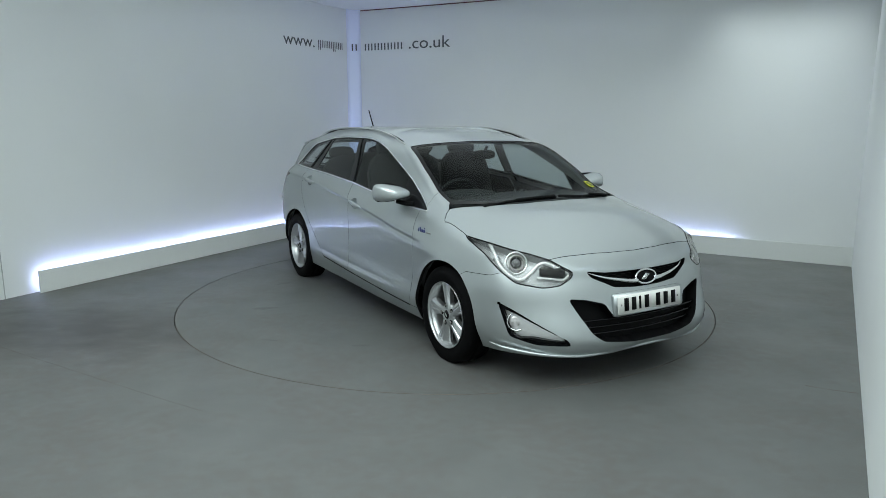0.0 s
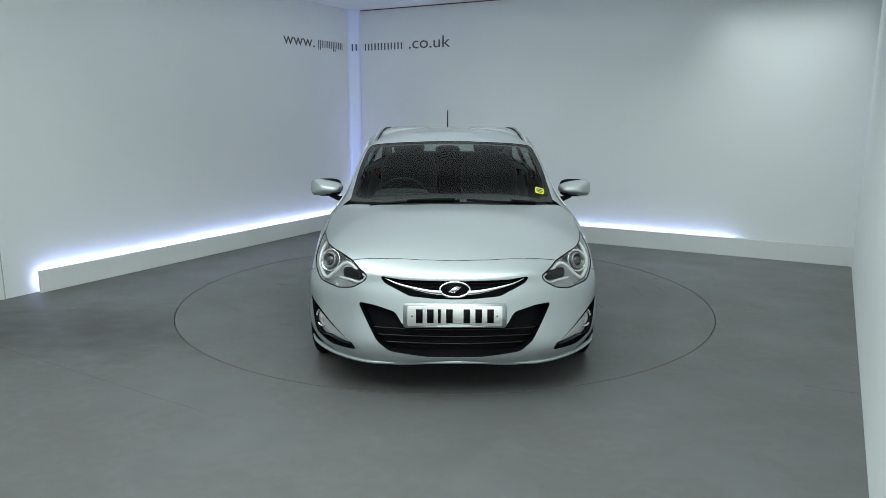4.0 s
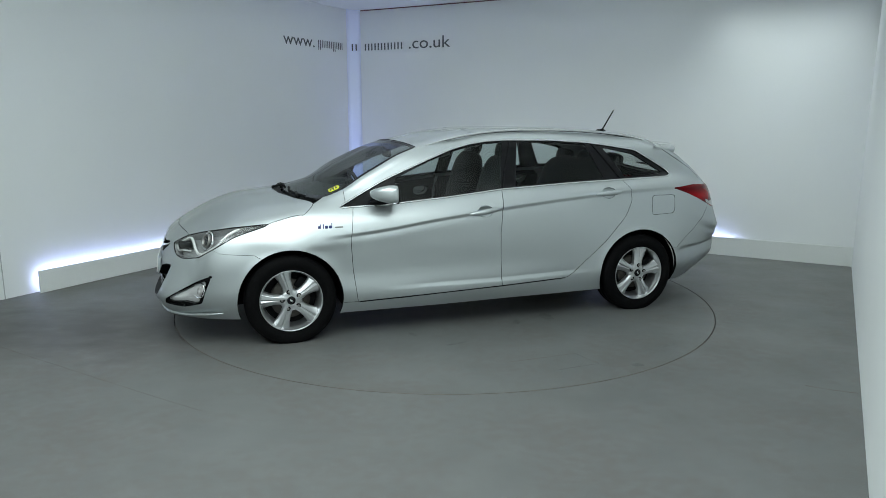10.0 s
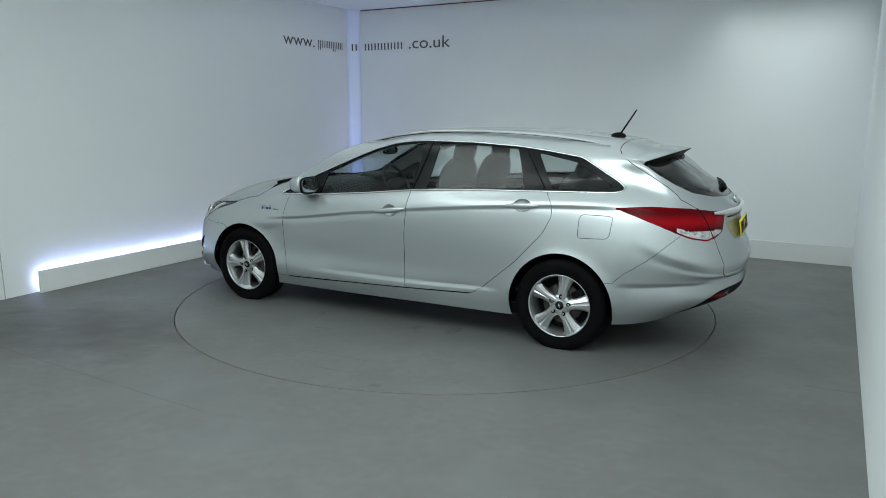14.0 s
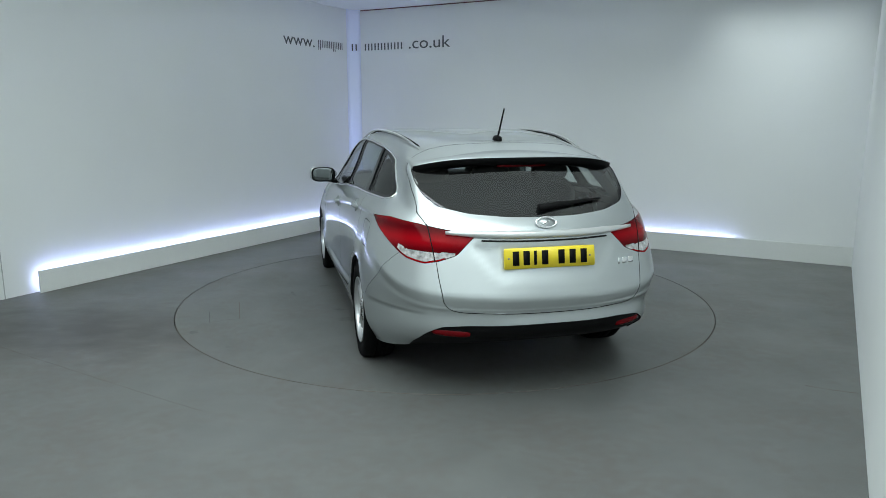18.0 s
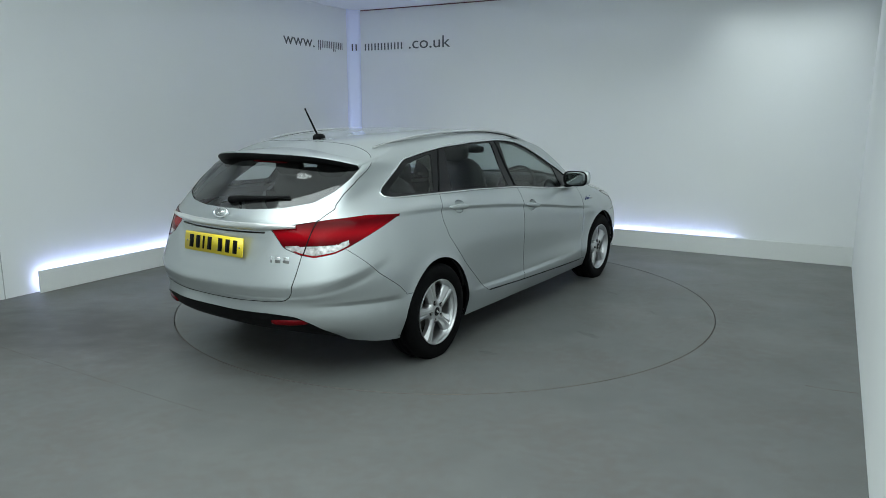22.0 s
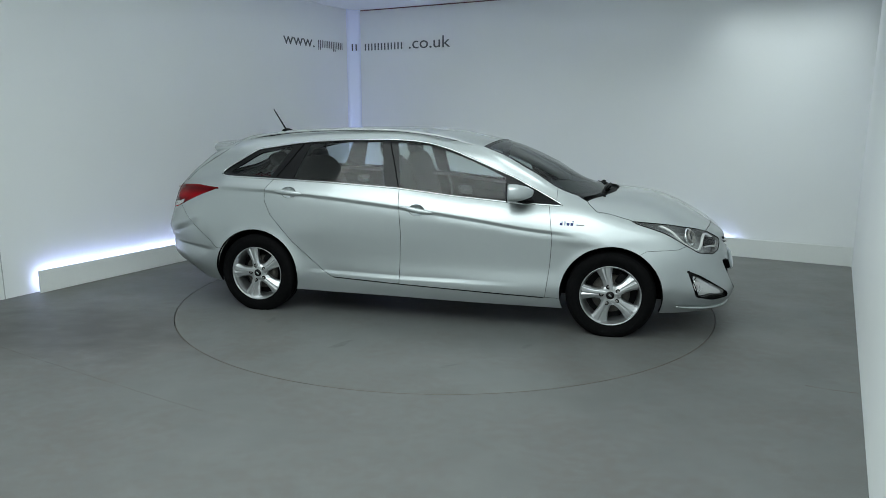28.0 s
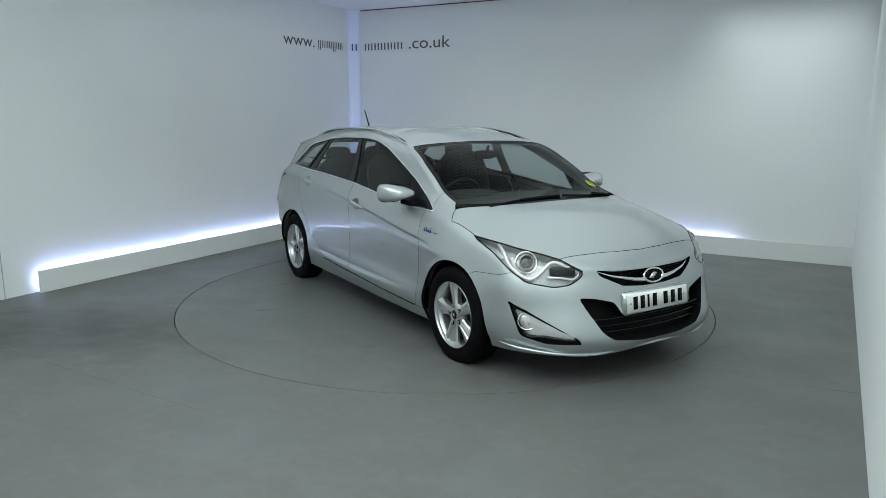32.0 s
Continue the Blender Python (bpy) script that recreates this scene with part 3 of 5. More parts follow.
def rear(poly, x1=-1.5):
    return lambda P, u, v: np.where(P[:, 0] < x1, sdist(poly, P[:, [1, 2]]), 1.0)


def corner(poly, sign, lim=1.2):
    """Seen at 45 degrees onto a corner of the car: (across, height), across = (y - |x|) / sqrt 2."""
    def g(P, u, v):
        across = (P[:, 1] - sign * P[:, 0]) * math.sqrt(0.5)
        return np.where(sign * P[:, 0] > lim, sdist(poly, np.stack([across, P[:, 2]], -1)), 1.0)
    return g


def both(f, g):
    """Where both regions hold."""
    return lambda P, u, v: np.maximum(f(P, u, v), g(P, u, v))


def above(poly):
    """Seen from above: (x, y)."""
    return lambda P, u, v: np.where(P[:, 2] > 0.66, sdist(poly, P[:, [0, 1]]), 1.0)


def mirrored(poly):
    return list(poly) + [(-y, z) for y, z in reversed(list(poly))]


def sq(x, y):
    """The corner view's across for a point, x counted away from the car's middle."""
    return (y - x) * math.sqrt(0.5)


WB, WR = 1.408, -1.370
DLO = rounded([(1.06, .924), (.69, .938), (.25, .972), (-.19, 1.017), (-.75, 1.046), (-1.27, 1.062), (-1.68, 1.070), (-1.745, 1.087),
               (-1.70, 1.13), (-1.43, 1.285), (-1.19, 1.322), (-.97, 1.35), (-.63, 1.371), (-.27, 1.376), (-.1, 1.368), (.03, 1.35), (.19, 1.308),
               (.36, 1.243), (.70, 1.105)], 0.03)
PANE_F = rounded([(.66, .95), (.25, .982), (-.18, 1.026), (-.235, 1.362), (-.1, 1.356), (.03, 1.337), (.19, 1.295), (.36, 1.23), (.62, 1.115)], 0.015)
PANE_R = rounded([(-.30, 1.031), (-.75, 1.062), (-1.07, 1.073), (-.965, 1.338), (-.63, 1.358), (-.36, 1.363)], 0.015)
PANE_Q = rounded([(-1.265, 1.08), (-1.61, 1.09), (-1.655, 1.108), (-1.40, 1.257), (-1.2, 1.299), (-1.12, 1.313)], 0.02)
DOOR_F = rounded([(.955, .915), (.985, .70), (.975, .50), (.945, .262), (-.165, .292), (-.155, .70), (-.185, 1.05), (.3, 1.05), (.9, 1.02)], 0.012)
DOOR_R = rounded([(-.165, .292), (-.72, .315), (-.80, .365), (-.88, .435), (-1.05, .58), (-1.235, .785), (-1.29, .90), (-1.285, .985), (-1.20, 1.10),
                  (-.5, 1.12), (-.185, 1.05), (-.155, .70)], 0.015)
FLAP = rounded([(-1.48, .93), (-1.70, .93), (-1.685, .785), (-1.475, .775)], 0.035)
HEAD = rounded([(sq(1.51, .83), .835), (sq(1.758, .762), .813), (sq(1.963, .662), .777), (sq(2.055, .58), .747), (sq(2.152, .488), .685), (sq(2.158, .50), .655), (sq(2.141, .571), .612),
                (sq(2.097, .655), .599), (sq(1.991, .773), .622), (sq(1.892, .817), .682), (sq(1.75, .826), .760)], 0.02)
FOG = rounded([(sq(1.925, .85), .505), (sq(2.0, .78), .465), (sq(2.21, .548), .308), (sq(2.213, .53), .278), (sq(2.10, .70), .276), (sq(1.99, .808), .312)], 0.02)
FOG_IN = rounded([(sq(1.95, .835), .474), (sq(2.0, .78), .450), (sq(2.202, .56), .316), (sq(2.195, .565), .302), (sq(2.08, .70), .318), (sq(2.035, .765), .306), (sq(2.008, .797), .322)], 0.012)
GRILLE = rounded(mirrored([(.0, .668), (.30, .672), (.415, .686), (.392, .652), (.25, .588), (.10, .575), (0, .573)])[0:14], 0.012)
INTAKE = rounded([(.54, .538), (.45, .53), (.33, .50), (.285, .427), (-.285, .427), (-.33, .50), (-.45, .53), (-.54, .538), (-.50, .46), (-.43, .34), (-.36, .29),
                  (-.15, .267), (.15, .267), (.36, .29), (.43, .34), (.50, .46)], 0.02)
BONNET = [(2.135, 0), (2.127, .2), (2.095, .4), (2.048, .60), (1.963, .70), (1.85, .785), (1.65, .83), (1.52, .815), (1.374, .817), (1.285, .827), (1.235, .78), (1.215, .745), (1.325, .52), (1.408, .27),
          (1.432, 0), (1.432, -.2), (2.135, -.2)]
SCREEN = rounded([(1.335, -.2), (1.335, 0), (1.31, .27), (1.235, .49), (1.12, .672), (1.0, .672), (.75, .645), (.49, .602), (.462, .58), (.468, .45), (.478, .25), (.485, 0), (.485, -.2)], .03)
FRIT = [(1.37, -.2), (1.37, 0), (1.345, .27), (1.265, .52), (1.18, .70), (1.0, .698), (.75, .672), (.475, .63), (.43, .61), (.445, .45), (.455, .25), (.462, 0), (.462, -.2)]
COWL = [(1.46, -.2), (1.46, .3), (1.35, .6), (1.25, .77), (1.16, .715), (1.0, .5), (1.0, -.2)]
REAR_PANE = rounded(mirrored([(0, 1.30), (.35, 1.298), (.58, 1.285), (.636, 1.262), (.636, 1.20), (.612, 1.13), (.55, 1.075), (.40, 1.043), (.2, 1.028), (0, 1.024)]), 0.02)
GATE = rounded(mirrored([(0, 1.46), (.70, 1.46), (.70, 1.16), (.675, 1.06), (.628, .985), (.612, .90), (.60, .80), (.592, .70), (.575, .585), (.54, .545), (.48, .532), (.2, .524), (0, .522)]), 0.03)
GATE_SIDE = [(-2.8, 1.5), (-1.645, 1.5), (-1.645, 1.385), (-1.645, 1.345), (-1.685, 1.30), (-1.77, 1.245), (-1.88, 1.182), (-1.99, 1.115), (-2.07, 1.05), (-2.09, .98), (-2.0, .8), (-2.0, .4), (-2.8, .4)]
TAIL = rounded([(sq(1.70, .845), .984), (sq(1.93, .79), .998), (sq(2.12, .64), .985), (sq(2.24, .47), .955), (sq(2.29, .345), .948), (sq(2.285, .375), .922),
                (sq(2.285, .458), .835), (sq(2.25, .55), .800), (sq(2.215, .62), .785), (sq(2.127, .697), .803), (sq(2.062, .734), .83), (sq(1.90, .805), .905)], 0.012)
TAIL_CLEAR = rounded([(sq(2.283, .468), .838), (sq(2.24, .55), .845), (sq(2.13, .69), .85), (sq(2.05, .74), .858), (sq(2.062, .734), .838), (sq(2.127, .697), .811), (sq(2.215, .62), .793), (sq(2.25, .55), .808)], 0.008)
DIFFUSER = rounded(mirrored([(0, .462), (.45, .460), (.58, .448), (.655, .40), (.69, .33), (.70, .25), (.70, .1), (0, .1)]), 0.03)
BUMPER_F = [(1.2, .10), (2.6, .10), (2.6, .83), (2.06, .81), (1.90, .67), (1.85, .65), (1.64, .635), (1.5, .55), (1.2, .3)]
BUMPER_R = [(-1.2, .10), (-2.6, .10), (-2.6, .90), (-2.2, .90), (-2.08, .80), (-1.93, .665), (-1.78, .56), (-1.72, .50), (-1.2, .5)]
WING = [(.90, .262), (.90, .93), (1.0, .93), (1.0, 1.2), (2.6, 1.2), (2.6, .262)]
ARCH_R = 0.358


def arch(cx, cz=0.302, r=ARCH_R):
    return lambda P, u, v: np.where(P[:, 1] > .45, np.hypot(P[:, 0] - cx, P[:, 2] - cz) - r, 1.0)


# Each face belongs to the first region that holds it.
REGIONS = [
    ("arch_front", arch(WB)), ("arch_rear", arch(WR, .306)),
    ("pane_front", side(PANE_F)), ("pane_rear", side(PANE_R)), ("pane_quarter", side(PANE_Q)), ("window_frame", side(DLO)),
    ("cup_front", side(ellipse(-.03, .863, .062, .042))), ("cup_rear", side(ellipse(-1.08, .963, .062, .042))), ("door_front", side(DOOR_F)), ("door_rear", side(DOOR_R)), ("fuel_flap", side(FLAP)),
    ("headlight", corner(HEAD, 1)), ("fog_inner", corner(FOG_IN, 1)), ("fog", corner(FOG, 1)), ("grille", front(GRILLE)), ("intake", front(INTAKE)),
    ("windscreen", above(SCREEN)), ("frit", above(FRIT)), ("bonnet", above(BONNET)), ("cowl", above(COWL)), ("rear_window", rear(REAR_PANE)), ("tail_clear", corner(TAIL_CLEAR, -1)), ("taillight", corner(TAIL, -1)),
    ("diffuser", rear(DIFFUSER)), ("tailgate", both(rear(GATE), side(rounded(GATE_SIDE, .02), -.1))), ("bumper_rear", side(BUMPER_R, -.1)), ("bumper_front", side(BUMPER_F, -.1)),
    ("wing", side(WING, .3)),
]
ONE = {"grille", "intake", "windscreen", "bonnet", "rear_window", "diffuser", "bumper_rear", "tailgate", "bumper_front", "body_shell"}


def cut_shell():
    """Cuts the half shell along every region's outline; gives points, faces and their regions."""
    nv, nu = GRID.shape[:2]
    P = GRID.reshape(-1, 3)
    uv = np.stack(np.meshgrid(GU, GV), -1).reshape(-1, 2)
    faces = [(j * nu + i, j * nu + i + 1, (j + 1) * nu + i + 1, (j + 1) * nu + i) for j in range(nv - 1) for i in range(nu - 1)]
    pts, uvs, held = list(P), list(uv), [False] * len(P)
    for _, field in REGIONS:
        arr, auv = np.array(pts), np.array(uvs)
        g = field(arr, auv[:, 0], auv[:, 1])
        s = np.where(g < 0, -1, 1)
        lock = np.array(held)
        # Points close to the cut are drawn onto it.
        pull = {}
        for f in faces:
            for k in range(len(f)):
                i, j = f[k], f[(k + 1) % len(f)]
                if s[i] == s[j]:
                    continue
                t = g[i] / (g[i] - g[j])
                w = np.linalg.norm(arr[i] - arr[j])
                for p, q, u in ((i, j, t), (j, i, 1 - t)):
                    if u * w < (0.0016 if lock[p] else 0.34 * w) and (p not in pull or u * w < pull[p][0]):
                        pull[p] = (u * w, q, u)
        for p, (_, q, u) in pull.items():
            s[p] = 0
            held[p] = True
            if not lock[p]:
                pts[p] = arr[p] + u * (arr[q] - arr[p])
                uvs[p] = auv[p] + u * (auv[q] - auv[p])
        now = np.array(pts)
        made, out, sl = {}, [], s.tolist()
        for f in faces:
            q = [sl[i] for i in f]
            if min(q) >= 0 or max(q) <= 0:
                out.append(f)
                continue
            a, b, n = [], [], len(f)
            for k in range(n):
                i, j = f[k], f[(k + 1) % n]
                if q[k] <= 0:
                    a.append(i)
                if q[k] >= 0:
                    b.append(i)
                if q[k] * q[(k + 1) % n] < 0:
                    key = (i, j) if i < j else (j, i)
                    if key not in made:
                        t = g[i] / (g[i] - g[j])
                        made[key] = len(pts)
                        pts.append(now[i] + t * (now[j] - now[i]))
                        uvs.append(auv[i] + t * (auv[j] - auv[i]))
                        held.append(True)
                    a.append(made[key])
                    b.append(made[key])
            for c in (a, b):
                if len(c) > 2:
                    out.append(tuple(c))
        faces = out
    arr, auv = np.array(pts), np.array(uvs)
    mid = np.array([arr[list(f)].mean(0) for f in faces])
    muv = np.array([auv[list(f)].mean(0) for f in faces])
    names = np.full(len(faces), "body_shell", dtype=object)
    free = np.ones(len(faces), bool)
    for name, field in REGIONS:
        hit = free & (field(mid, muv[:, 0], muv[:, 1]) < 0)
        names[hit] = name
        free &= ~hit
    # Specks left along the cuts join the region beside them.
    edge = {}
    for k, f in enumerate(faces):
        for i in range(len(f)):
            a, b = f[i], f[(i + 1) % len(f)]
            edge.setdefault((a, b) if a < b else (b, a), []).append(k)
    near = [[] for _ in faces]
    for ks in edge.values():
        if len(ks) == 2:
            near[ks[0]].append(ks[1])
            near[ks[1]].append(ks[0])
    seen = np.zeros(len(faces), bool)
    for k in range(len(faces)):
        if seen[k]:
            continue
        group, todo = [], [k]
        seen[k] = True
        while todo:
            q = todo.pop()
            group.append(q)
            for r in near[q]:
                if not seen[r] and names[r] == names[q]:
                    seen[r] = True
                    todo.append(r)
        if len(group) < 25:
            beside = [names[r] for q in group for r in near[q] if names[r] != names[q]]
            if beside:
                best = max(set(beside), key=beside.count)
                for q in group:
                    names[q] = best
    return arr, faces, names


SHELL, FACES, NAMES = cut_shell()


def panel(name, where="both", gap=0.0014, lip=0.02, sink=0.0, dark=0):
    """The region's skin as a bmesh: a joint all round it, its edge turned in by lip, sunk below the surface by sink."""
    bm = bmesh.new()
    for sgn in ((1, -1) if where == "both" else (1,) if where == "left" else (-1,)):
        idx = {}
        for f, n in zip(FACES, NAMES):
            if n != name and not (sgn < 0 and name == "body_shell" and n == "fuel_flap"):
                continue
            for i in f:
                if i not in idx:
                    x, y, z = SHELL[i]
                    idx[i] = bm.verts.new((x, y * sgn, z))
            loop = [idx[i] for i in f]
            try:
                bm.faces.new(loop if sgn > 0 else loop[::-1])
            except ValueError:
                pass
    if where == "both":
        bmesh.ops.remove_doubles(bm, verts=[v for v in bm.verts if abs(v.co.y) < 1e-4], dist=2e-4)
    rim = list({v for e in bm.edges if e.is_boundary for v in e.verts if abs(v.co.y) > .001 or v.co.z < 1.38})
    bmesh.ops.remove_doubles(bm, verts=rim, dist=0.0022)
    bmesh.ops.dissolve_degenerate(bm, dist=1e-5, edges=bm.edges)
    bm.normal_update()
    # The grid's winding gives outward faces on one side; make sure of it.
    f = max(bm.faces, key=lambda q: q.calc_area())
    c = f.calc_center_median()
    if f.normal.dot(c - Vector((c.x * 0.75, 0, 0.55))) < 0:
        bmesh.ops.reverse_faces(bm, faces=bm.faces)
        bm.normal_update()
    nor = {v: v.normal.copy() for v in bm.verts}
    rim = [e for e in bm.edges if e.is_boundary and not all(abs(v.co.y) < .08 and abs(v.co.x) < .3 and v.co.z > 1.42 for v in e.verts)]
    shift = {}
    for e in rim:
        l = e.link_loops[0]
        d = (l.link_loop_next.vert.co - l.vert.co)
        inward = l.face.normal.cross(d)
        if inward.length > 1e-9:
            inward.normalize()
            for v in e.verts:
                shift.setdefault(v, []).append(inward)
    if sink:
        for v in bm.verts:
            v.co -= nor[v] * sink
    for v, ds in shift.items():
        d = sum(ds, Vector())
        if d.length > 1e-6:
            v.co += d.normalized() * gap
    if lip:
        low = {v: bm.verts.new(v.co - nor[v] * lip) for v in shift}
        for e in rim:
            l = e.link_loops[0]
            a, b = l.vert, l.link_loop_next.vert
            try:
                bm.faces.new((b, a, low[a], low[b])).material_index = dark
            except ValueError:
                pass
            e.smooth = False
    for f in bm.faces:
        f.smooth = True
    return bm


def outline(names, sgn=1, off=0.0):
    """The closed outline of a group of regions, in order."""
    edge = {}
    for f, n in zip(FACES, NAMES):
        if n in names:
            for k in range(len(f)):
                a, b = f[k], f[(k + 1) % len(f)]
                if (b, a) in edge:
                    del edge[(b, a)]
                else:
                    edge[(a, b)] = 1
    nxt = {a: b for a, b in edge}
    best = []
    while nxt:
        s, b = next(iter(nxt.items()))
        chain = []
        while s in nxt:
            chain.append(s)
            s = nxt.pop(s)
        if len(chain) > len(best):
            best = chain
    return [Vector((SHELL[i][0], SHELL[i][1] * sgn, SHELL[i][2])) for i in best]


def thin(points, step=0.02):
    out = [points[0]]
    for p in points[1:]:
        if (p - out[-1]).length > step:
            out.append(p)
    return out


def surface_at(x, z, sgn=1):
    """The flank's point and outward normal at (x, z)."""
    i = np.argmin((SHELL[:, 0] - x) ** 2 + (SHELL[:, 2] - z) ** 2 + np.where(SHELL[:, 1] < .45, 9, 0))
    near = np.argsort((SHELL[:, 0] - x) ** 2 + (SHELL[:, 2] - z) ** 2 + np.where(SHELL[:, 1] < .45, 9, 0))[:24]
    A = np.c_[SHELL[near, 0] - x, SHELL[near, 2] - z, np.ones(24)]
    k = np.linalg.lstsq(A, SHELL[near, 1], rcond=None)[0]
    n = Vector((-k[0], 1, -k[1])).normalized()
    return Vector((x, k[2] * sgn, z)), Vector((n.x, n.y * sgn, n.z))


def bump_ball(centre, radii, e=0.7, m=None, nu=20, nv=12, shape=None):
    """A softened block: a superellipsoid with exponent e (1: ball, small: boxy)."""
    bm = bmesh.new()
    pw = lambda c: math.copysign(abs(c) ** e, c)
    rows = []
    for j in range(nv + 1):
        p = -math.pi / 2 + math.pi * j / nv
        row = []
        for i in range(nu):
            a = 2 * math.pi * i / nu
            v = Vector((pw(math.cos(p)) * pw(math.cos(a)) * radii[0], pw(math.cos(p)) * pw(math.sin(a)) * radii[1], pw(math.sin(p)) * radii[2]))
            if shape:
                v = shape(v)
            if m is not None:
                v = m @ v
            row.append(bm.verts.new(v + Vector(centre)))
        rows.append(row)
    for j in range(nv):
        for i in range(nu):
            k = (i + 1) % nu
            bm.faces.new((rows[j][i], rows[j][k], rows[j + 1][k], rows[j + 1][i]))
    bmesh.ops.remove_doubles(bm, verts=bm.verts, dist=1e-5)
    bmesh.ops.recalc_face_normals(bm, faces=bm.faces)
    return bm


def bowl(name, where, depth, cx, cz, rx, rz):
    """A region's skin pressed in as a shallow dish."""
    bm = panel(name, where, gap=0, lip=0)
    for v in bm.verts:
        q = ((v.co.x - cx) / rx) ** 2 + ((v.co.z - cz) / rz) ** 2
        v.co.y -= math.copysign(depth * max(0.0, 1 - q) ** 0.7, v.co.y)
    return bm


def tail_x(y, z):
    """The tail surface's x at (y, z)."""
    near = np.argsort((SHELL[:, 1] - abs(y)) ** 2 + (SHELL[:, 2] - z) ** 2 + np.where(SHELL[:, 0] > -1.6, 9, 0))[:24]
    A = np.c_[SHELL[near, 1] - abs(y), SHELL[near, 2] - z, np.ones(24)]
    return float(np.linalg.lstsq(A, SHELL[near, 0], rcond=None)[0][2])


def roof_z(x, y):
    """The upper surface's height at (x, y)."""
    near = np.argsort((SHELL[:, 0] - x) ** 2 + (SHELL[:, 1] - abs(y)) ** 2 + np.where(SHELL[:, 2] < .9, 9, 0))[:16]
    A = np.c_[SHELL[near, 0] - x, SHELL[near, 1] - abs(y), np.ones(16)]
    return float(np.linalg.lstsq(A, SHELL[near, 2], rcond=None)[0][2])


# ---- the car ----
car = tagged(new("estate_car"), "silver metallic estate car with closed doors on the turntable", "car")
for name, title, material, kw in (
        ("body_shell", "body_shell", PAINT, {}), ("bonnet", "bonnet", PAINT, dict(gap=.003)), ("bumper_front", "front_bumper", PAINT, {}),
        ("bumper_rear", "rear_bumper", PAINT, {}), ("tailgate", "tailgate", PAINT, dict(gap=.003)), ("windscreen", "windscreen", GLASS, dict(sink=.004, lip=.003, gap=.0)),
        ("frit", "windscreen_border", GLOSS_BLACK, dict(sink=.003, lip=.004, gap=.0)), ("cowl", "wiper_cowl", BLACK, dict(sink=.026, lip=.0, gap=.0)),
        ("rear_window", "rear_window", GLASS_REAR, dict(sink=.003, lip=.004, gap=.001)), ("diffuser", "rear_skirt", BLACK, dict(sink=.008))):
    part(title, panel(name, dark=1, **kw), material, car, edge=BLACK)
bm = panel("body_shell", gap=.012, lip=0)
for v in bm.verts:
    v.co = Vector(((v.co.x + .2) * .988 - .2, v.co.y * .965, v.co.z - (.028 if v.co.z > 1.0 else 0)))
part("roof_lining", bm, LINER, car)
part("tailgate_lining", panel("tailgate", gap=.012, lip=0, sink=.03), TRIM_DARK, car)
CUPS = (("cup_front", -.03, .863, (.106, .845), (-.165, .884)), ("cup_rear", -1.08, .963, (-.952, .955), (-1.208, .969)))
for sgn, where in ((1, "left"), (-1, "right")):
    part("front_wing", panel("wing", where, dark=1), PAINT, car, edge=BLACK)
    for k, (name, title) in enumerate((("door_front", "front_door"), ("door_rear", "rear_door"))):
        door = part(title, panel(name, where, gap=.002, dark=1), PAINT, car, edge=BLACK)
        part("door_lining", panel(name, where, gap=.02, lip=0, sink=.06), TRIM_DARK, door)
        cup, cx, cz, a, b = CUPS[k]
        part("handle_recess", bowl(cup, where, .028, cx, cz, .062, .042), PAINT, door)
        pts, rad = [], []
        for q in range(11):
            t = q / 10
            x, z = a[0] + (b[0] - a[0]) * t, a[1] + (b[1] - a[1]) * t
            p, n = surface_at(x, z, sgn)
            pts.append(p + n * (.002 + .016 * math.sin(math.pi * t) ** 0.7))
            rad.append(.003 + .017 * math.sin(math.pi * t) ** 0.6)
        part("door_handle", tube(pts, rad, False, 10, .6, Vector((0, sgn, 0))), PAINT, door)
    pts = []
    for x, z in ((.935, .260), (.6, .268), (.2, .281), (-.165, .291), (-.45, .302), (-.70, .312)):
        p, n = surface_at(x, z, sgn)
        pts.append(p + n * .0005)
    part("sill_seal", tube(pts, .0045, False, 6), BLACK, car)
    if sgn > 0:
        part("fuel_flap", panel("fuel_flap", where, gap=.0022, dark=1), PAINT, car, edge=BLACK)
    part("window_frame", panel("window_frame", where, gap=0, sink=.003, lip=.012), GLOSS_BLACK, car, "gloss black window surround")
    for name, title, gl in (("pane_front", "front_side_window", GLASS_SIDE), ("pane_rear", "rear_side_window", GLASS_SIDE), ("pane_quarter", "quarter_window", GLASS_DARK)):
        part(title, panel(name, where, gap=0, sink=.005, lip=.003), gl, car)
    ring = thin(outline({"pane_front", "pane_rear", "pane_quarter", "window_frame"}, sgn), 0.022)
    part("chrome_strip", tube([p + Vector((0, .002 * sgn, 0)) for p in ring], 0.0072, True, 6), CHROME, car, "bright chrome strip round the side windows")
    # Pillar joints on the black surround.
    for (xa, za), (xb, zb) in (((-.19, 1.02), (-.297, 1.372)), ((-1.215, 1.075), (-1.02, 1.345))):
        pts = []
        for q in range(7):
            t = q / 6
            p, n = surface_at(xa + (xb - xa) * t, za + (zb - za) * t, sgn)
            pts.append(p + n * .001)
        part("pillar_joint", tube(pts, .004, False, 6), BLACK, car)

    # Headlight: clear cover, dark bowl, projector, light guide, indicator box.
    lamp = part("headlight", panel("headlight", where, gap=.0015, lip=.004), GLASS_CLEAR, car, "clear headlight with a round projector")
    part("lamp_bowl", panel("headlight", where, gap=.004, sink=.055, lip=-.052), LAMP_GREY, lamp)
    turn = pose(0, 0, 0, 0, 72, 26 * sgn)
    eye = Matrix.Translation((1.925, .725 * sgn, .722))
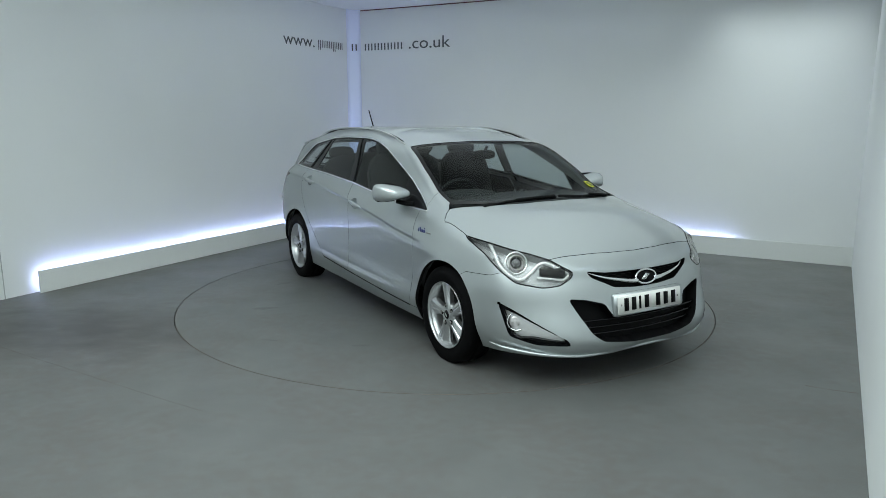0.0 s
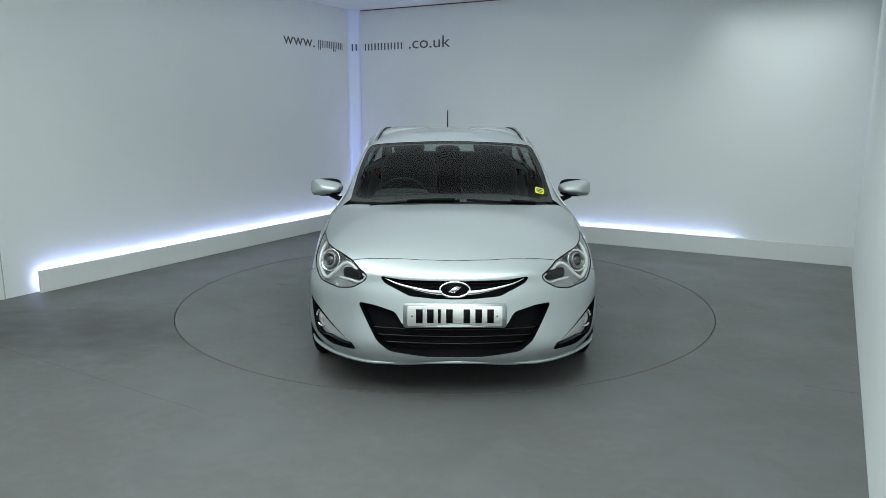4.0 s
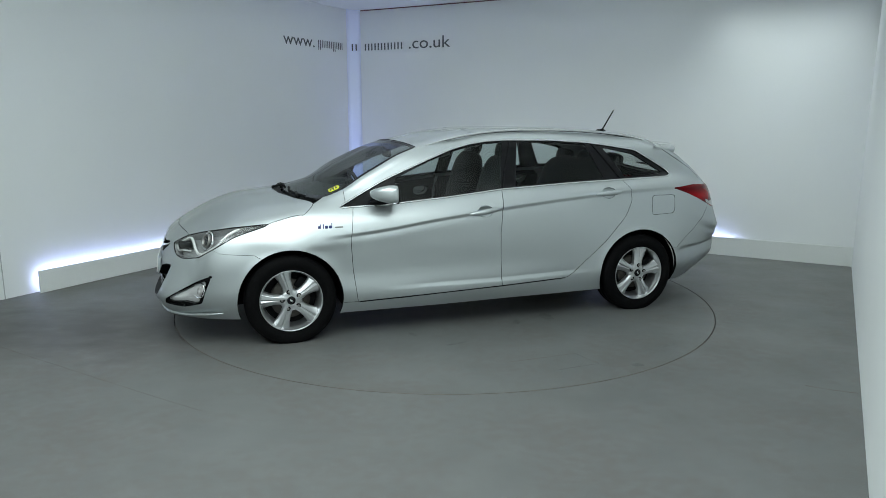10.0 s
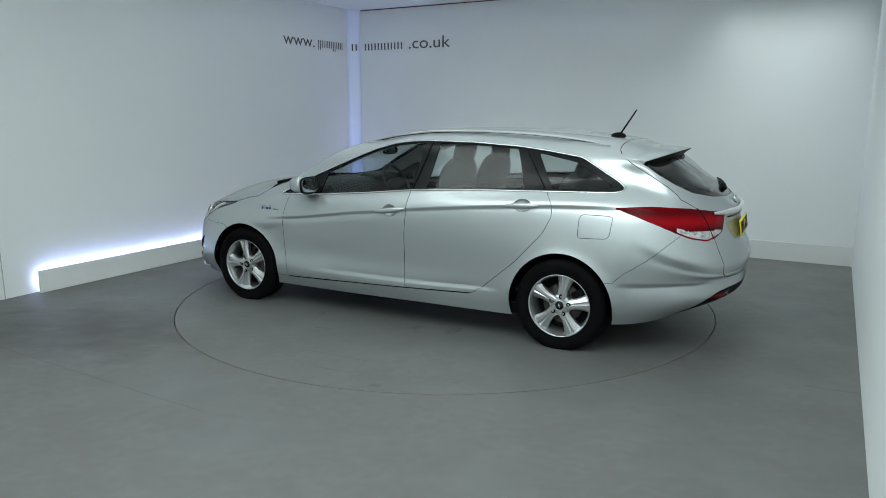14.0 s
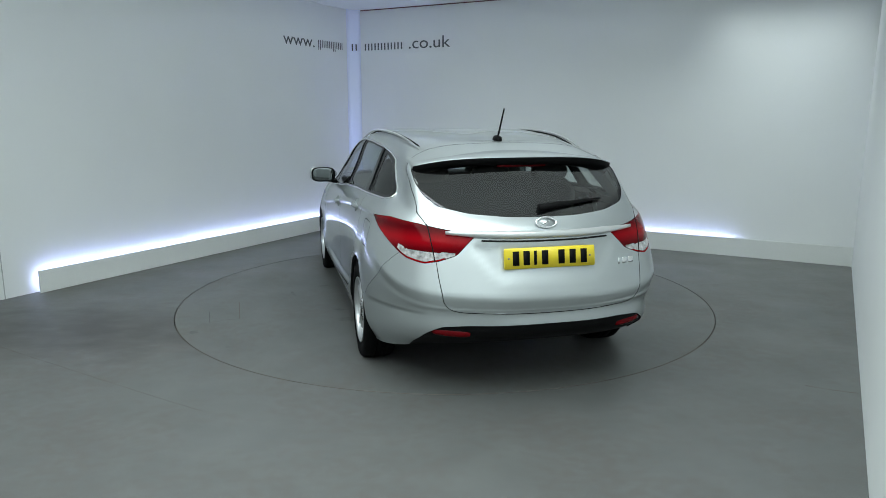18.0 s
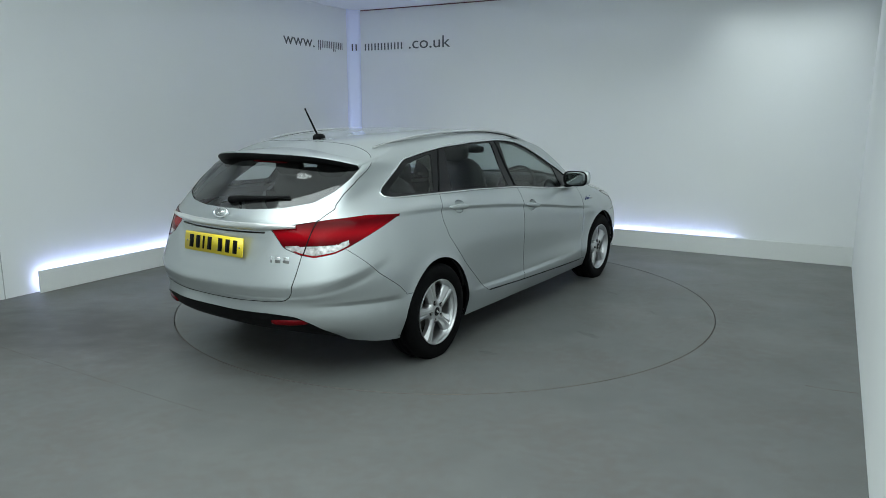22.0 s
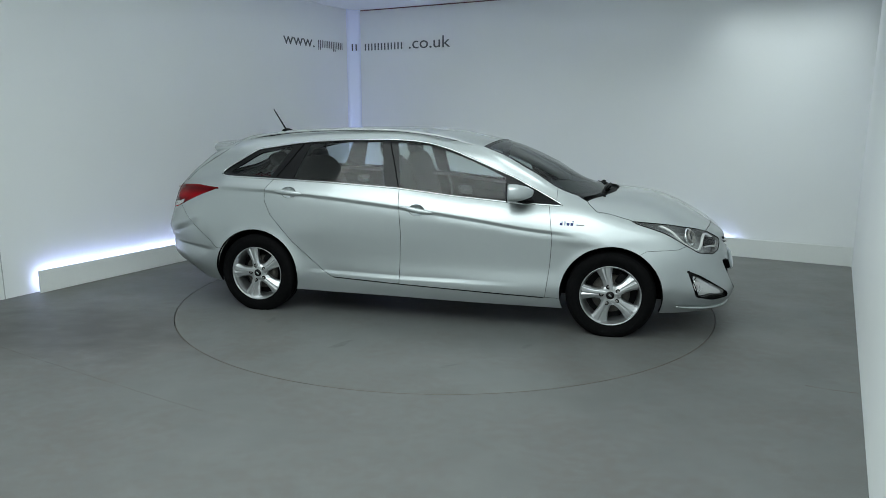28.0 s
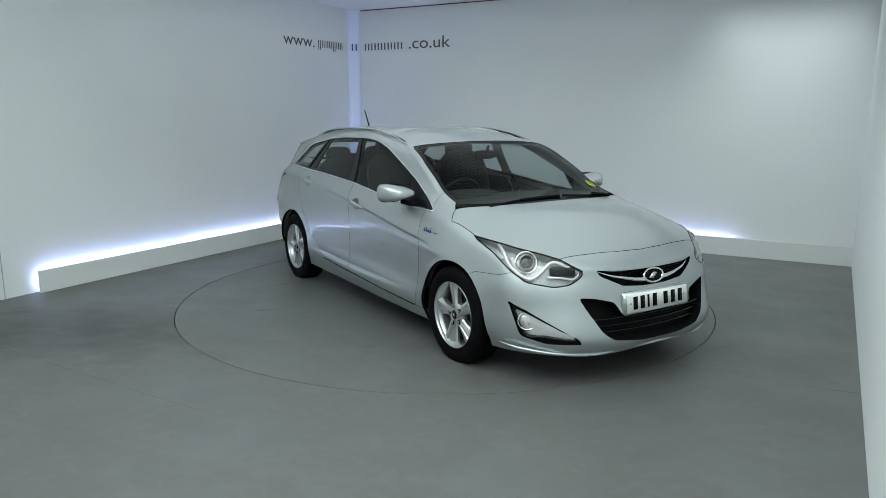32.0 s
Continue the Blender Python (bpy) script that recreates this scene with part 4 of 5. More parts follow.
    part("projector_ring", lathe([(.034, .0), (.044, .006), (.048, .020), (.044, .030), (.037, .026), (.034, .012)], 32, eye @ turn), STEEL, lamp)
    part("projector_lens", bump_ball((0, 0, 0), (.034, .034, .024), 1.0, eye @ turn), GLASS_LENS, lamp)
    part("inner_ring", lathe([(.052, -.01), (.064, -.004), (.068, .010), (.062, .012), (.052, .002)], 32, eye @ turn), REFLECTOR, lamp)
    guide = [(1.703, .772, .815), (1.81, .802, .769), (1.888, .810, .699), (1.988, .765, .639), (2.022, .715, .662), (2.038, .652, .721), (2.06, .61, .730),
             (2.109, .558, .699), (2.14, .515, .671), (2.135, .55, .640), (2.104, .608, .648), (2.055, .672, .650)]
    g = hermite(np.arange(12.0), np.array(guide), np.linspace(0, 11, 60)) - np.array([.012, .012, .002])
    part("lamp_seal", tube([p - Vector((.001, .001 * sgn, 0)) for p in thin(outline({"headlight"}, sgn), .015)], .004, True, 6), GLOSS_BLACK, lamp)
    part("light_guide", tube([(x, y * sgn, z) for x, y, z in g], [.0105] * 40 + [.007] * 20, False, 8, 1.0), LAMP_CLEAR, lamp)
    part("indicator_box", bump_ball((2.072, .575 * sgn, .676), (.020, .074, .030), .4, pose(0, 0, 0, 0, 0, 40 * sgn)), GLOSS_BLACK, lamp)

    # Fluted strip along the lamp's upper edge.
    for q in range(12):
        t = q / 11
        at = Vector((1.80 + .25 * t, (.735 - .165 * t) * sgn, .785 - .050 * t))
        part("flute", box(at, (.012, .018, .016), pose(0, 0, 0, 0, 12, -36 * sgn), .003, 1), LAMP_CLEAR, lamp)

    # Fog lamp: black bezel, wedge-shaped reflector, round lens.
    bezel = part("fog_lamp", panel("fog", where, gap=.0, sink=.02, lip=-.018), GLOSS_BLACK, car, "fog lamp in a black wedge-shaped bezel")
    fog = Matrix.Translation((1.995, .762 * sgn, .395)) @ pose(0, 0, 0, 0, 80, 38 * sgn)
    part("fog_ring", lathe([(.048, .0), (.056, .0), (.058, .014), (.053, .020), (.048, .012)], 28, fog), REFLECTOR, bezel)
    part("fog_lens", bump_ball((0, 0, 0), (.046, .046, .020), 1.0, fog), TAIL_LENS, bezel)
    part("fog_reflector", panel("fog_inner", where, gap=.001, sink=.026, lip=.006), FOG_CLEAR, bezel)

    # Tail lamp: red skin, split at the gate, clear lower lenses, dark joint.
    tail = part("tail_lamp", panel("taillight", where, gap=.0005, lip=.02), RED, car, "wrap-round red tail lamp with clear lower lenses")
    part("clear_lens", panel("tail_clear", where, gap=.001, lip=.015, sink=.001), TAIL_LENS, tail)
    part("reverse_bulb", bump_ball((-2.155, .625 * sgn, .835), (.02, .05, .014), .7, pose(0, 0, 0, 0, 0, -30 * sgn)), REFLECTOR, tail)
    pts = [Vector((tail_x(.605 + .02 * (z - .8) / .19, z) - .0005, (.605 + .02 * (z - .8) / .19) * sgn, z)) for z in np.linspace(.795, .985, 12)]
    part("lamp_joint", tube(pts, .0035, False, 6), BLACK, tail)
    pts = [(tail_x(y, .412) + .013, y * sgn, .412 + .03 * (y - .5)) for y in np.linspace(.43, .62, 9)]
    part("rear_reflector", tube(pts, [.010, .013, .014, .014, .014, .014, .013, .012, .008], False, 10, 1.5), RED_DARK, car)

    # Door mirror
    mirror = part("door_mirror", bump_ball((.728, .928 * sgn, 1.022), (.122, .118, .074), .58, pose(0, 0, 0, 0, 0, -14 * sgn), 28, 16,
                  lambda v: Vector(((v.x if v.x > -.055 else -.055 + (v.x + .055) * .2) - .14 * v.y * sgn, v.y * (1 - .30 * max(0, v.x) / .122), v.z * (.8 if v.z < 0 else 1) * (.80 + .28 * v.y * sgn / .12) * (1 - .40 * max(0, v.x) / .122)))), PAINT, car)
    part("mirror_glass", bump_ball((.659, .938 * sgn, 1.024), (.006, .094, .057), .6, pose(0, 0, 0, 0, 0, -5 * sgn)), MIRROR, mirror)
    part("mirror_bezel", bump_ball((.664, .936 * sgn, 1.022), (.008, .108, .067), .6, pose(0, 0, 0, 0, 0, -5 * sgn)), BLACK, mirror)
    part("mirror_foot", tube([(.80, .79 * sgn, .945), (.77, .835 * sgn, .95), (.73, .89 * sgn, .965)], [.045, .034, .03], False, 10, .5), BLACK, mirror)
    part("indicator_strip", tube([(.825, .915 * sgn, 1.042), (.795, .968 * sgn, 1.049), (.745, 1.012 * sgn, 1.052), (.70, 1.032 * sgn, 1.052)], .008, False, 8), LAMP_CLEAR, mirror)

    # Roof rail
    rail = [(.36, .618, 1.338), (.17, .605, 1.387), (-.05, .598, 1.423), (-.35, .590, 1.447), (-.8, .582, 1.445), (-1.15, .568, 1.426), (-1.40, .55, 1.396), (-1.58, .535, 1.362)]
    g = hermite(np.arange(8.0), np.array(rail), np.linspace(0, 7, 40))
    part("roof_rail", tube([(x, y * sgn, z) for x, y, z in g], [.0035 + .005 * min(1, 4 * min(q, 39 - q) / 39) for q in range(40)], False, 10, .9), RAIL, car, "slim silver roof rail")
    part("roof_gutter", tube([(x, (y - .024) * sgn, z - .006) for x, y, z in g], .006, False, 6), BLACK, car)

    # Badge on the wing, drawn as plain shapes.
    for q, (dx, w, h, lift, mm) in enumerate(((0, .019, .020, 0, BLUE), (.006, .006, .032, .006, BLUE), (.027, .006, .034, .007, BLUE), (.049, .020, .021, 0, BLUE), (.076, .020, .021, 0, BLUE),
                                              (.084, .010, .008, .021, BLUE), (.135, .055, .010, -.004, STEEL))):
        x = 1.20 - dx if sgn > 0 else 1.045 + dx
        p, n = surface_at(x, .804, sgn)
        part("wing_badge", box(p + n * .002 + Vector((0, 0, lift)), (w, .004, h), None, .001, 1), mm, car)

    # Arch liners.
    for cx in (WB, WR):
        bm = bmesh.new()
        rows = []
        for i in range(25):
            a = radians(-12 + 204 * i / 24)
            rows.append([bm.verts.new((cx + .372 * math.cos(a), y * sgn, .305 + .372 * math.sin(a))) for y in (.52, .85)])
        for i in range(24):
            bm.faces.new((rows[i][0], rows[i + 1][0], rows[i + 1][1], rows[i][1]))
        part("wheel_arch_liner", bm, BLACK, car)
        part("inner_arch", box((cx, .50 * sgn, .46), (.72, .03, .46), None, .0), BLACK, car)

# A slim blade along the bumper's lower edge
lip = [(1.86, .855, .246), (1.97, .805, .232), (2.12, .665, .213), (2.228, .47, .203), (2.275, .25, .216), (2.298, 0, .226)]
g = hermite(np.arange(11.0), np.array(lip + [(x, -y, z) for x, y, z in lip[-2::-1]]), np.linspace(0, 10, 70))
part("bumper_blade", tube(list(map(tuple, g)), [.005 + .010 * min(1, 8 * min(q, 69 - q) / 69) for q in range(70)], False, 8, .7), PAINT, car)

# Grille, intake and emblem
back = part("grille", panel("grille", gap=.0, sink=.045, lip=-.045), BLACK, car, "black grille with a chrome wing bar")
for k in range(3):
    z, w = .648 - .026 * k, .36 - .08 * k
    part("grille_slat", tube([(2.205 - .25 * y * y, y, z) for y in (i / 10 * w for i in range(-10, 11))], .005, False, 6), GLOSS_BLACK, back)
for sgn in (1, -1):
    wing = [(2.243, .07, .606), (2.246, .13, .612), (2.236, .22, .628), (2.205, .32, .648), (2.165, .400, .676)]
    g = hermite(np.arange(5.0), np.array(wing), np.linspace(0, 4, 20))
    part("wing_bar", tube([(x, y * sgn, z) for x, y, z in g], [.017 - .013 * q / 19 for q in range(20)], False, 8), CHROME, back)
inn = part("air_intake", panel("intake", gap=.0, sink=.07, lip=-.07), BLACK, car, "black lower air intake with slats")
for k, (z, w) in enumerate(((.405, .47), (.365, .44), (.325, .40))):
    part("intake_slat", tube([(2.275 - .26 * y * y, y, z) for y in (i / 12 * w for i in range(-12, 13))], .011, False, 8, .6), GLOSS_BLACK, inn)


def emblem(name, m, rx, ry, ground=BLACK):
    """A plain oval badge: chrome ring with a slanted bar on a dark ground."""
    base = part(name, prism(ellipse(0, 0, rx, ry), .008, m, .002), ground, car, "plain oval chrome emblem")
    part("emblem_ring", tube([m @ Vector((x, y, .010)) for x, y in ellipse(0, 0, rx * .93, ry * .92, 36)], .0065, True, 8), CHROME, base)
    part("emblem_bar", prism([(-rx * .42, -ry * .30), (-rx * .05, -ry * .42), (rx * .42, ry * .30), (rx * .05, ry * .42)], .013, m, .003), CHROME, base)


FRONT = Matrix(((0, 0, 1), (1, 0, 0), (0, 1, 0))).to_4x4()
BACK = Matrix(((0, 0, -1), (-1, 0, 0), (0, 1, 0))).to_4x4()
emblem("front_emblem", Matrix.Translation((2.238, 0, .622)) @ FRONT @ pose(0, 0, 0, -16, 0, 0), .088, .045)
emblem("rear_emblem", Matrix.Translation((-2.336, 0, .995)) @ BACK @ pose(0, 0, 0, -24, 0, 0), .062, .031, PAINT)


def number_plate(name, m, material):
    """A plate with bars in place of its characters."""
    plate = part(name, prism(rounded([(-.26, -.0555), (.26, -.0555), (.26, .0555), (-.26, .0555)], .01), .006, m, .001), material, car)
    for x in (-.195, -.135, -.085, -.03, .065, .13, .195):
        w = .016 if x == -.085 else .036
        part("plate_bar", prism([(x - w / 2, -.038), (x + w / 2, -.038), (x + w / 2, .038), (x - w / 2, .038)], .0015, m @ Matrix.Translation((0, 0, .0065))), BLACK, plate)
    for x in (-.235, .232):
        part("plate_screw", lathe([(0, .003), (.005, .002), (.006, 0)], 10, m @ Matrix.Translation((x, 0, .006))), STEEL, plate)
    return plate


number_plate("front_plate", Matrix.Translation((2.288, 0, .486)) @ FRONT @ pose(0, 0, 0, -7, 0, 0), PLATE_WHITE)
part("plate_holder", prism(rounded([(-.285, -.068), (.285, -.068), (.285, .066), (-.285, .066)], .02), .02, Matrix.Translation((2.266, 0, .486)) @ FRONT @ pose(0, 0, 0, -7, 0, 0), .004), PAINT, car)
number_plate("rear_plate", Matrix.Translation((tail_x(0, .82) - .012, 0, .820)) @ BACK @ pose(0, 0, 0, -9, 0, 0), PLATE_YELLOW)
# The chrome bar over it and the boot badge.
ys = np.linspace(-.545, .545, 31)
part("chrome_bar", tube([(tail_x(y, .935) - .014, y, .940 + .035 * y * y) for y in ys], [.006 + .007 * min(1, 5 * min(q, 30 - q) / 30) for q in range(31)], False, 12, 1.6), BAR, car, "chrome bar across the tailgate")
# A gloss black tube stands for the shade in the recess below the bar.
part("bar_shade_strip", tube([(tail_x(y, .905) - .004, y, .905 + .04 * y * y) for y in ys[5:-5]], .005, False, 8), GLOSS_BLACK, car)
for y, w in ((-.435, .012), (-.475, .034), (-.522, .040)):
    part("boot_badge", box((tail_x(y, .768) - .003, y, .768), (.006, w, .036), pose(0, 0, 0, 0, 0, 16), .002, 1), CHROME, car)

# Roof spoiler with its brake light
bm = bmesh.new()
rows = []
for i in range(33):
    y = -.63 + 1.26 * i / 32
    q = (y / .63) ** 2
    top, th = 1.332 - .050 * q * q - .004 * q, .050 + .022 * q
    prof = [(-1.70 + .06 * q, 1.366 - .055 * q), (-1.85 + .13 * q, 1.350 - .058 * q), (-1.985 + .15 * q * q, top), (-1.990 + .15 * q * q, top - .006), (-1.955 + .17 * q, top - th), (-1.88 + .12 * q, top - th - .008), (-1.72 + .04 * q, 1.30 - .07 * q)]
    rows.append([bm.verts.new((x, y, z)) for x, z in prof])
for r, s in zip(rows, rows[1:]):
    for j in range(6):
        bm.faces.new((r[j], r[j + 1], s[j + 1], s[j])).material_index = 1 if j > 2 else 0
bm.faces.new(rows[0])
bm.faces.new(rows[-1][::-1])
bmesh.ops.recalc_face_normals(bm, faces=bm.faces)
spoiler = part("roof_spoiler", bm, PAINT, car, edge=BLACK)
part("high_brake_light", box((-1.94, 0, 1.274), (.02, .30, .012), None, .004), RED_DARK, spoiler)

# Aerial, wipers, sticker
aerial = part("aerial_foot", bump_ball((-1.50, 0, 1.412), (.055, .026, .028), .9), BLACK, car)
part("aerial_rod", tube([(-1.515, 0, 1.43), (-1.625, 0, 1.605)], [.007, .005], False, 8), BLACK, aerial)
def screen_z(x, y):
    i = np.argsort((SHELL[:, 0] - x) ** 2 + (SHELL[:, 1] - abs(y)) ** 2 + np.where(SHELL[:, 2] < .9, 9, 0))[:4]
    return SHELL[i, 2].mean()


for pts in ([(1.33, -.55), (1.315, -.35), (1.325, -.15), (1.335, .05)], [(1.31, .10), (1.325, .25), (1.285, .43), (1.245, .53)]):
    part("wiper_blade", tube([(x, y, screen_z(x, y) - .003 - .01 * max(0, y - .2)) for x, y in pts], .010, False, 8), BLACK, car)
for pts in ([(1.36, .02), (1.35, -.12), (1.335, -.3)], [(1.30, .56), (1.30, .50), (1.29, .40)]):
    part("wiper_arm", tube([(x, y, screen_z(x, y) + .010) for x, y in pts], [.014, .011, .009], False, 8), BLACK, car)
pts = [(tail_x(y, z) - .016, y, z) for y, z in ((.01, 1.066), (-.10, 1.078), (-.25, 1.09), (-.40, 1.10))]
part("rear_wiper", tube(pts, [.022, .018, .012, .006], False, 8), BLACK, car)
m = Matrix.Translation((1.05, .622, screen_z(1.05, .622) + .0005)) @ pose(0, 0, 0, -14, 24, -6)
st = part("windscreen_sticker", prism(rounded([(-.042, -.033), (.042, -.033), (.042, .033), (-.042, .033)], .018), .002, m), STICKER, car)
for x, w in ((-.018, .04), (.003, .05), (.022, .03)):
    part("sticker_bar", prism([(x - .006, -w / 2), (x + .006, -w / 2), (x + .006, w / 2), (x - .006, w / 2)], .0008, m @ Matrix.Translation((0, 0, .0024))), SCUFF, st)

# Sills below and underbody
part("underbody", box((.12, 0, .245), (3.9, 1.02, .09), None, .02), BLACK, car)
part("floor_pan", box((-.1, 0, .235), (1.95, 1.66, .09), None, .02), BLACK, car)
part("engine_shield", box((1.95, 0, .26), (.4, 1.2, .08), None, .03), BLACK, car)

# Cabin
part("dashboard", bump_ball((1.02, 0, .86), (.30, .72, .14), .55), TRIM_DARK, car)
part("instrument_hood", bump_ball((.86, -.36, .98), (.14, .20, .05), .6), TRIM_DARK, car)
part("cabin_floor", box((-.3, 0, .34), (2.6, 1.5, .04), None, .01), TRIM_DARK, car)
part("centre_console", box((.35, 0, .55), (1.0, .22, .3), None, .05), TRIM_DARK, car)
part("boot_floor", box((-1.75, 0, .66), (.75, 1.06, .04), None, .01), TRIM_DARK, car)
wheel_m = Matrix.Translation((.66, -.36, .93)) @ pose(0, 0, 0, 0, -62, 0)
sw = part("steering_wheel", tube([wheel_m @ Vector((.185 * math.cos(a), .185 * math.sin(a), 0)) for a in (2 * math.pi * i / 40 for i in range(40))], .015, True, 8), TRIM_DARK, car)
part("wheel_boss", bump_ball(wheel_m @ Vector((0, 0, -.01)), (.03, .15, .055), .8, pose(0, 0, 0, 0, 0, 0)), TRIM_DARK, sw)
part("rear_view_mirror", bump_ball((.50, 0, 1.255), (.022, .11, .035), .6), BLACK, car)
part("mirror_stem", tube([(.52, 0, 1.27), (.55, 0, 1.325)], .012, False, 8), BLACK, car)
lean = pose(0, 0, 0, 0, -16, 0)
for y in (.36, -.36):
    seat = part("front_seat", bump_ball((-.02, y, .60), (.28, .26, .11), .55), CLOTH, car)
    part("backrest", bump_ball((-.30, y, .93), (.085, .255, .32), .6, lean), CLOTH, seat)
    part("headrest", bump_ball((-.405, y, 1.285), (.055, .14, .085), .7, lean), CLOTH, seat)
bench = part("rear_bench", bump_ball((-.95, 0, .60), (.28, .66, .11), .5), CLOTH, car)
part("backrest", bump_ball((-1.25, 0, .90), (.085, .66, .30), .5, pose(0, 0, 0, 0, -20, 0)), CLOTH, bench)
for y in (.42, 0, -.42):
    part("headrest", bump_ball((-1.375, y, 1.19), (.05, .13, .06), .7, lean), CLOTH, bench)

# ---- wheels ----
TYRE = 0.303


def spoke(k):
    """One broad spoke, ridged and cut away on one flank."""
    prof = [(.030, -.037, .037, .002), (.070, -.036, .037, .004), (.105, -.034, .038, .009), (.140, -.039, .047, .015), (.178, -.050, .063, .020), (.211, -.064, .080, .024)]
    bm = bmesh.new()
    rows = []
    for r, lo, hi, drop in prof:
        top, w = .084, hi - lo
        rows.append([bm.verts.new(Vector((r, y, z))) for y, z in
                     ((lo, .035), (lo + .001, top - .012 - drop * .5), (lo + .18 * w, top - .002), (lo + .42 * w, top), (lo + .50 * w, top - .002 - drop * .55),
                      (lo + .62 * w, top - .003 - drop * .15), (lo + .90 * w, top - .010 - drop * .8), (hi, top - .018 - drop), (hi, .030))])
    for a, b in zip(rows, rows[1:]):
        for j in range(8):
            bm.faces.new((a[j], b[j], b[j + 1], a[j + 1]))
    bm.faces.new(rows[0][::-1])
    bm.faces.new(rows[-1])
    bmesh.ops.recalc_face_normals(bm, faces=bm.faces)
    bmesh.ops.bevel(bm, geom=[e for e in bm.edges if not e.is_boundary and e.calc_face_angle(0) > .5], offset=.002, segments=1, affect="EDGES")
    return bm


def build_wheel():
    hub = part("wheel", lathe([(0, .0), (.06, .0), (.06, .035), (.0, .035)], 24), STEEL, car)
    prof = [(.207, -.085), (.222, -.098), (.25, -.104), (.285, -.100), (.303, -.088), (.312, -.074), (.3165, -.05), (.3165, -.03), (.310, -.029), (.310, -.023), (.3165, -.022),
            (.3165, .022), (.310, .023), (.310, .029), (.3165, .03), (.3165, .066), (.3135, .082), (.304, .094), (.288, .1035), (.262, .1065), (.25, .104), (.226, .099), (.207, .088)]
    part("tyre", lathe(prof, 72), RUBBER, hub)
    part("rim", lathe([(.204, -.09), (.196, -.06), (.192, .04), (.198, .066), (.206, .080), (.214, .096), (.2165, .100), (.2145, .1035), (.2095, .100), (.2055, .088), (.2045, .070)], 72), ALLOY, hub)
    part("rim_barrel", lathe([(.199, .06), (.190, .0), (.188, -.085)], 48), ALLOY, hub)
    part("brake_disc", lathe([(.05, -.01), (.138, -.01), (.138, .010), (.05, .010)], 48), DISC, hub)
    part("brake_caliper", box((.09, -.10, .012), (.07, .09, .06), pose(0, 0, 0, 0, 0, 40), .012), BLACK, hub)
    part("back_plate", lathe([(0, -.03), (.185, -.03)], 40), BLACK, hub)
    for k in range(5):
        bm = spoke(k)
        bmesh.ops.transform(bm, matrix=pose(0, 0, 0, 0, 0, 72 * k), verts=bm.verts)
        part("spoke", bm, ALLOY, hub, smooth=False)
    part("hub_face", lathe([(0, .080), (.05, .080), (.070, .074), (.078, .060), (.078, .035)], 40), ALLOY, hub)
    cap = part("hub_cap", lathe([(0, .090), (.024, .089), (.029, .085), (.029, .075)], 28), GLOSS_BLACK, hub)
    part("cap_bar", prism([(-.014, -.005), (-.004, -.011), (.014, .005), (.004, .011)], .002, Matrix.Translation((0, 0, .0895))), ALLOY, cap)
    part("cap_ring", lathe([(.029, .083), (.032, .087), (.036, .083)], 28), ALLOY, hub)
    for k in range(5):
        a = radians(72 * k)
        at = Matrix.Translation((.062 * math.cos(a), .062 * math.sin(a), 0))
        part("bolt_recess", lathe([(0, .0828), (.0165, .0828), (.0175, .080)], 16, at), BLACK, hub)
        part("wheel_bolt", lathe([(0, .0885), (.006, .088), (.0095, .0865), (.0095, .0825)], 6, at), STEEL, hub)
    return hub


def on_axle(x, sgn, turn):
    return Matrix.Translation((x, .797 * sgn, TYRE)) @ pose(0, 0, 0, -90 * sgn, 0, 0) @ pose(0, 0, 0, 0, 0, turn)


first = build_wheel()
first.matrix_basis = on_axle(WB, 1, -77)
axles = [first] + [copy_thing(first, on_axle(*spec)) for spec in ((WB, -1, 103), (WR, 1, -100), (WR, -1, 105))]
# Each tyre is flattened where it bears on the floor.
for axle in axles:
    tyre = next(o for o in axle.children if o.name.startswith("tyre"))
    tyre.data = tyre.data.copy()
    m = axle.matrix_basis
    for v in tyre.data.vertices:
        w = m @ v.co
        if w.z < .03:
            w.y += math.copysign(.25 * max(0, .03 - w.z), w.y) * (abs(abs(w.y) - .797) > .06) * (1 if abs(w.y) > .797 else -1)
            w.z = max(w.z, .0015)
            v.co = m.inverted() @ w

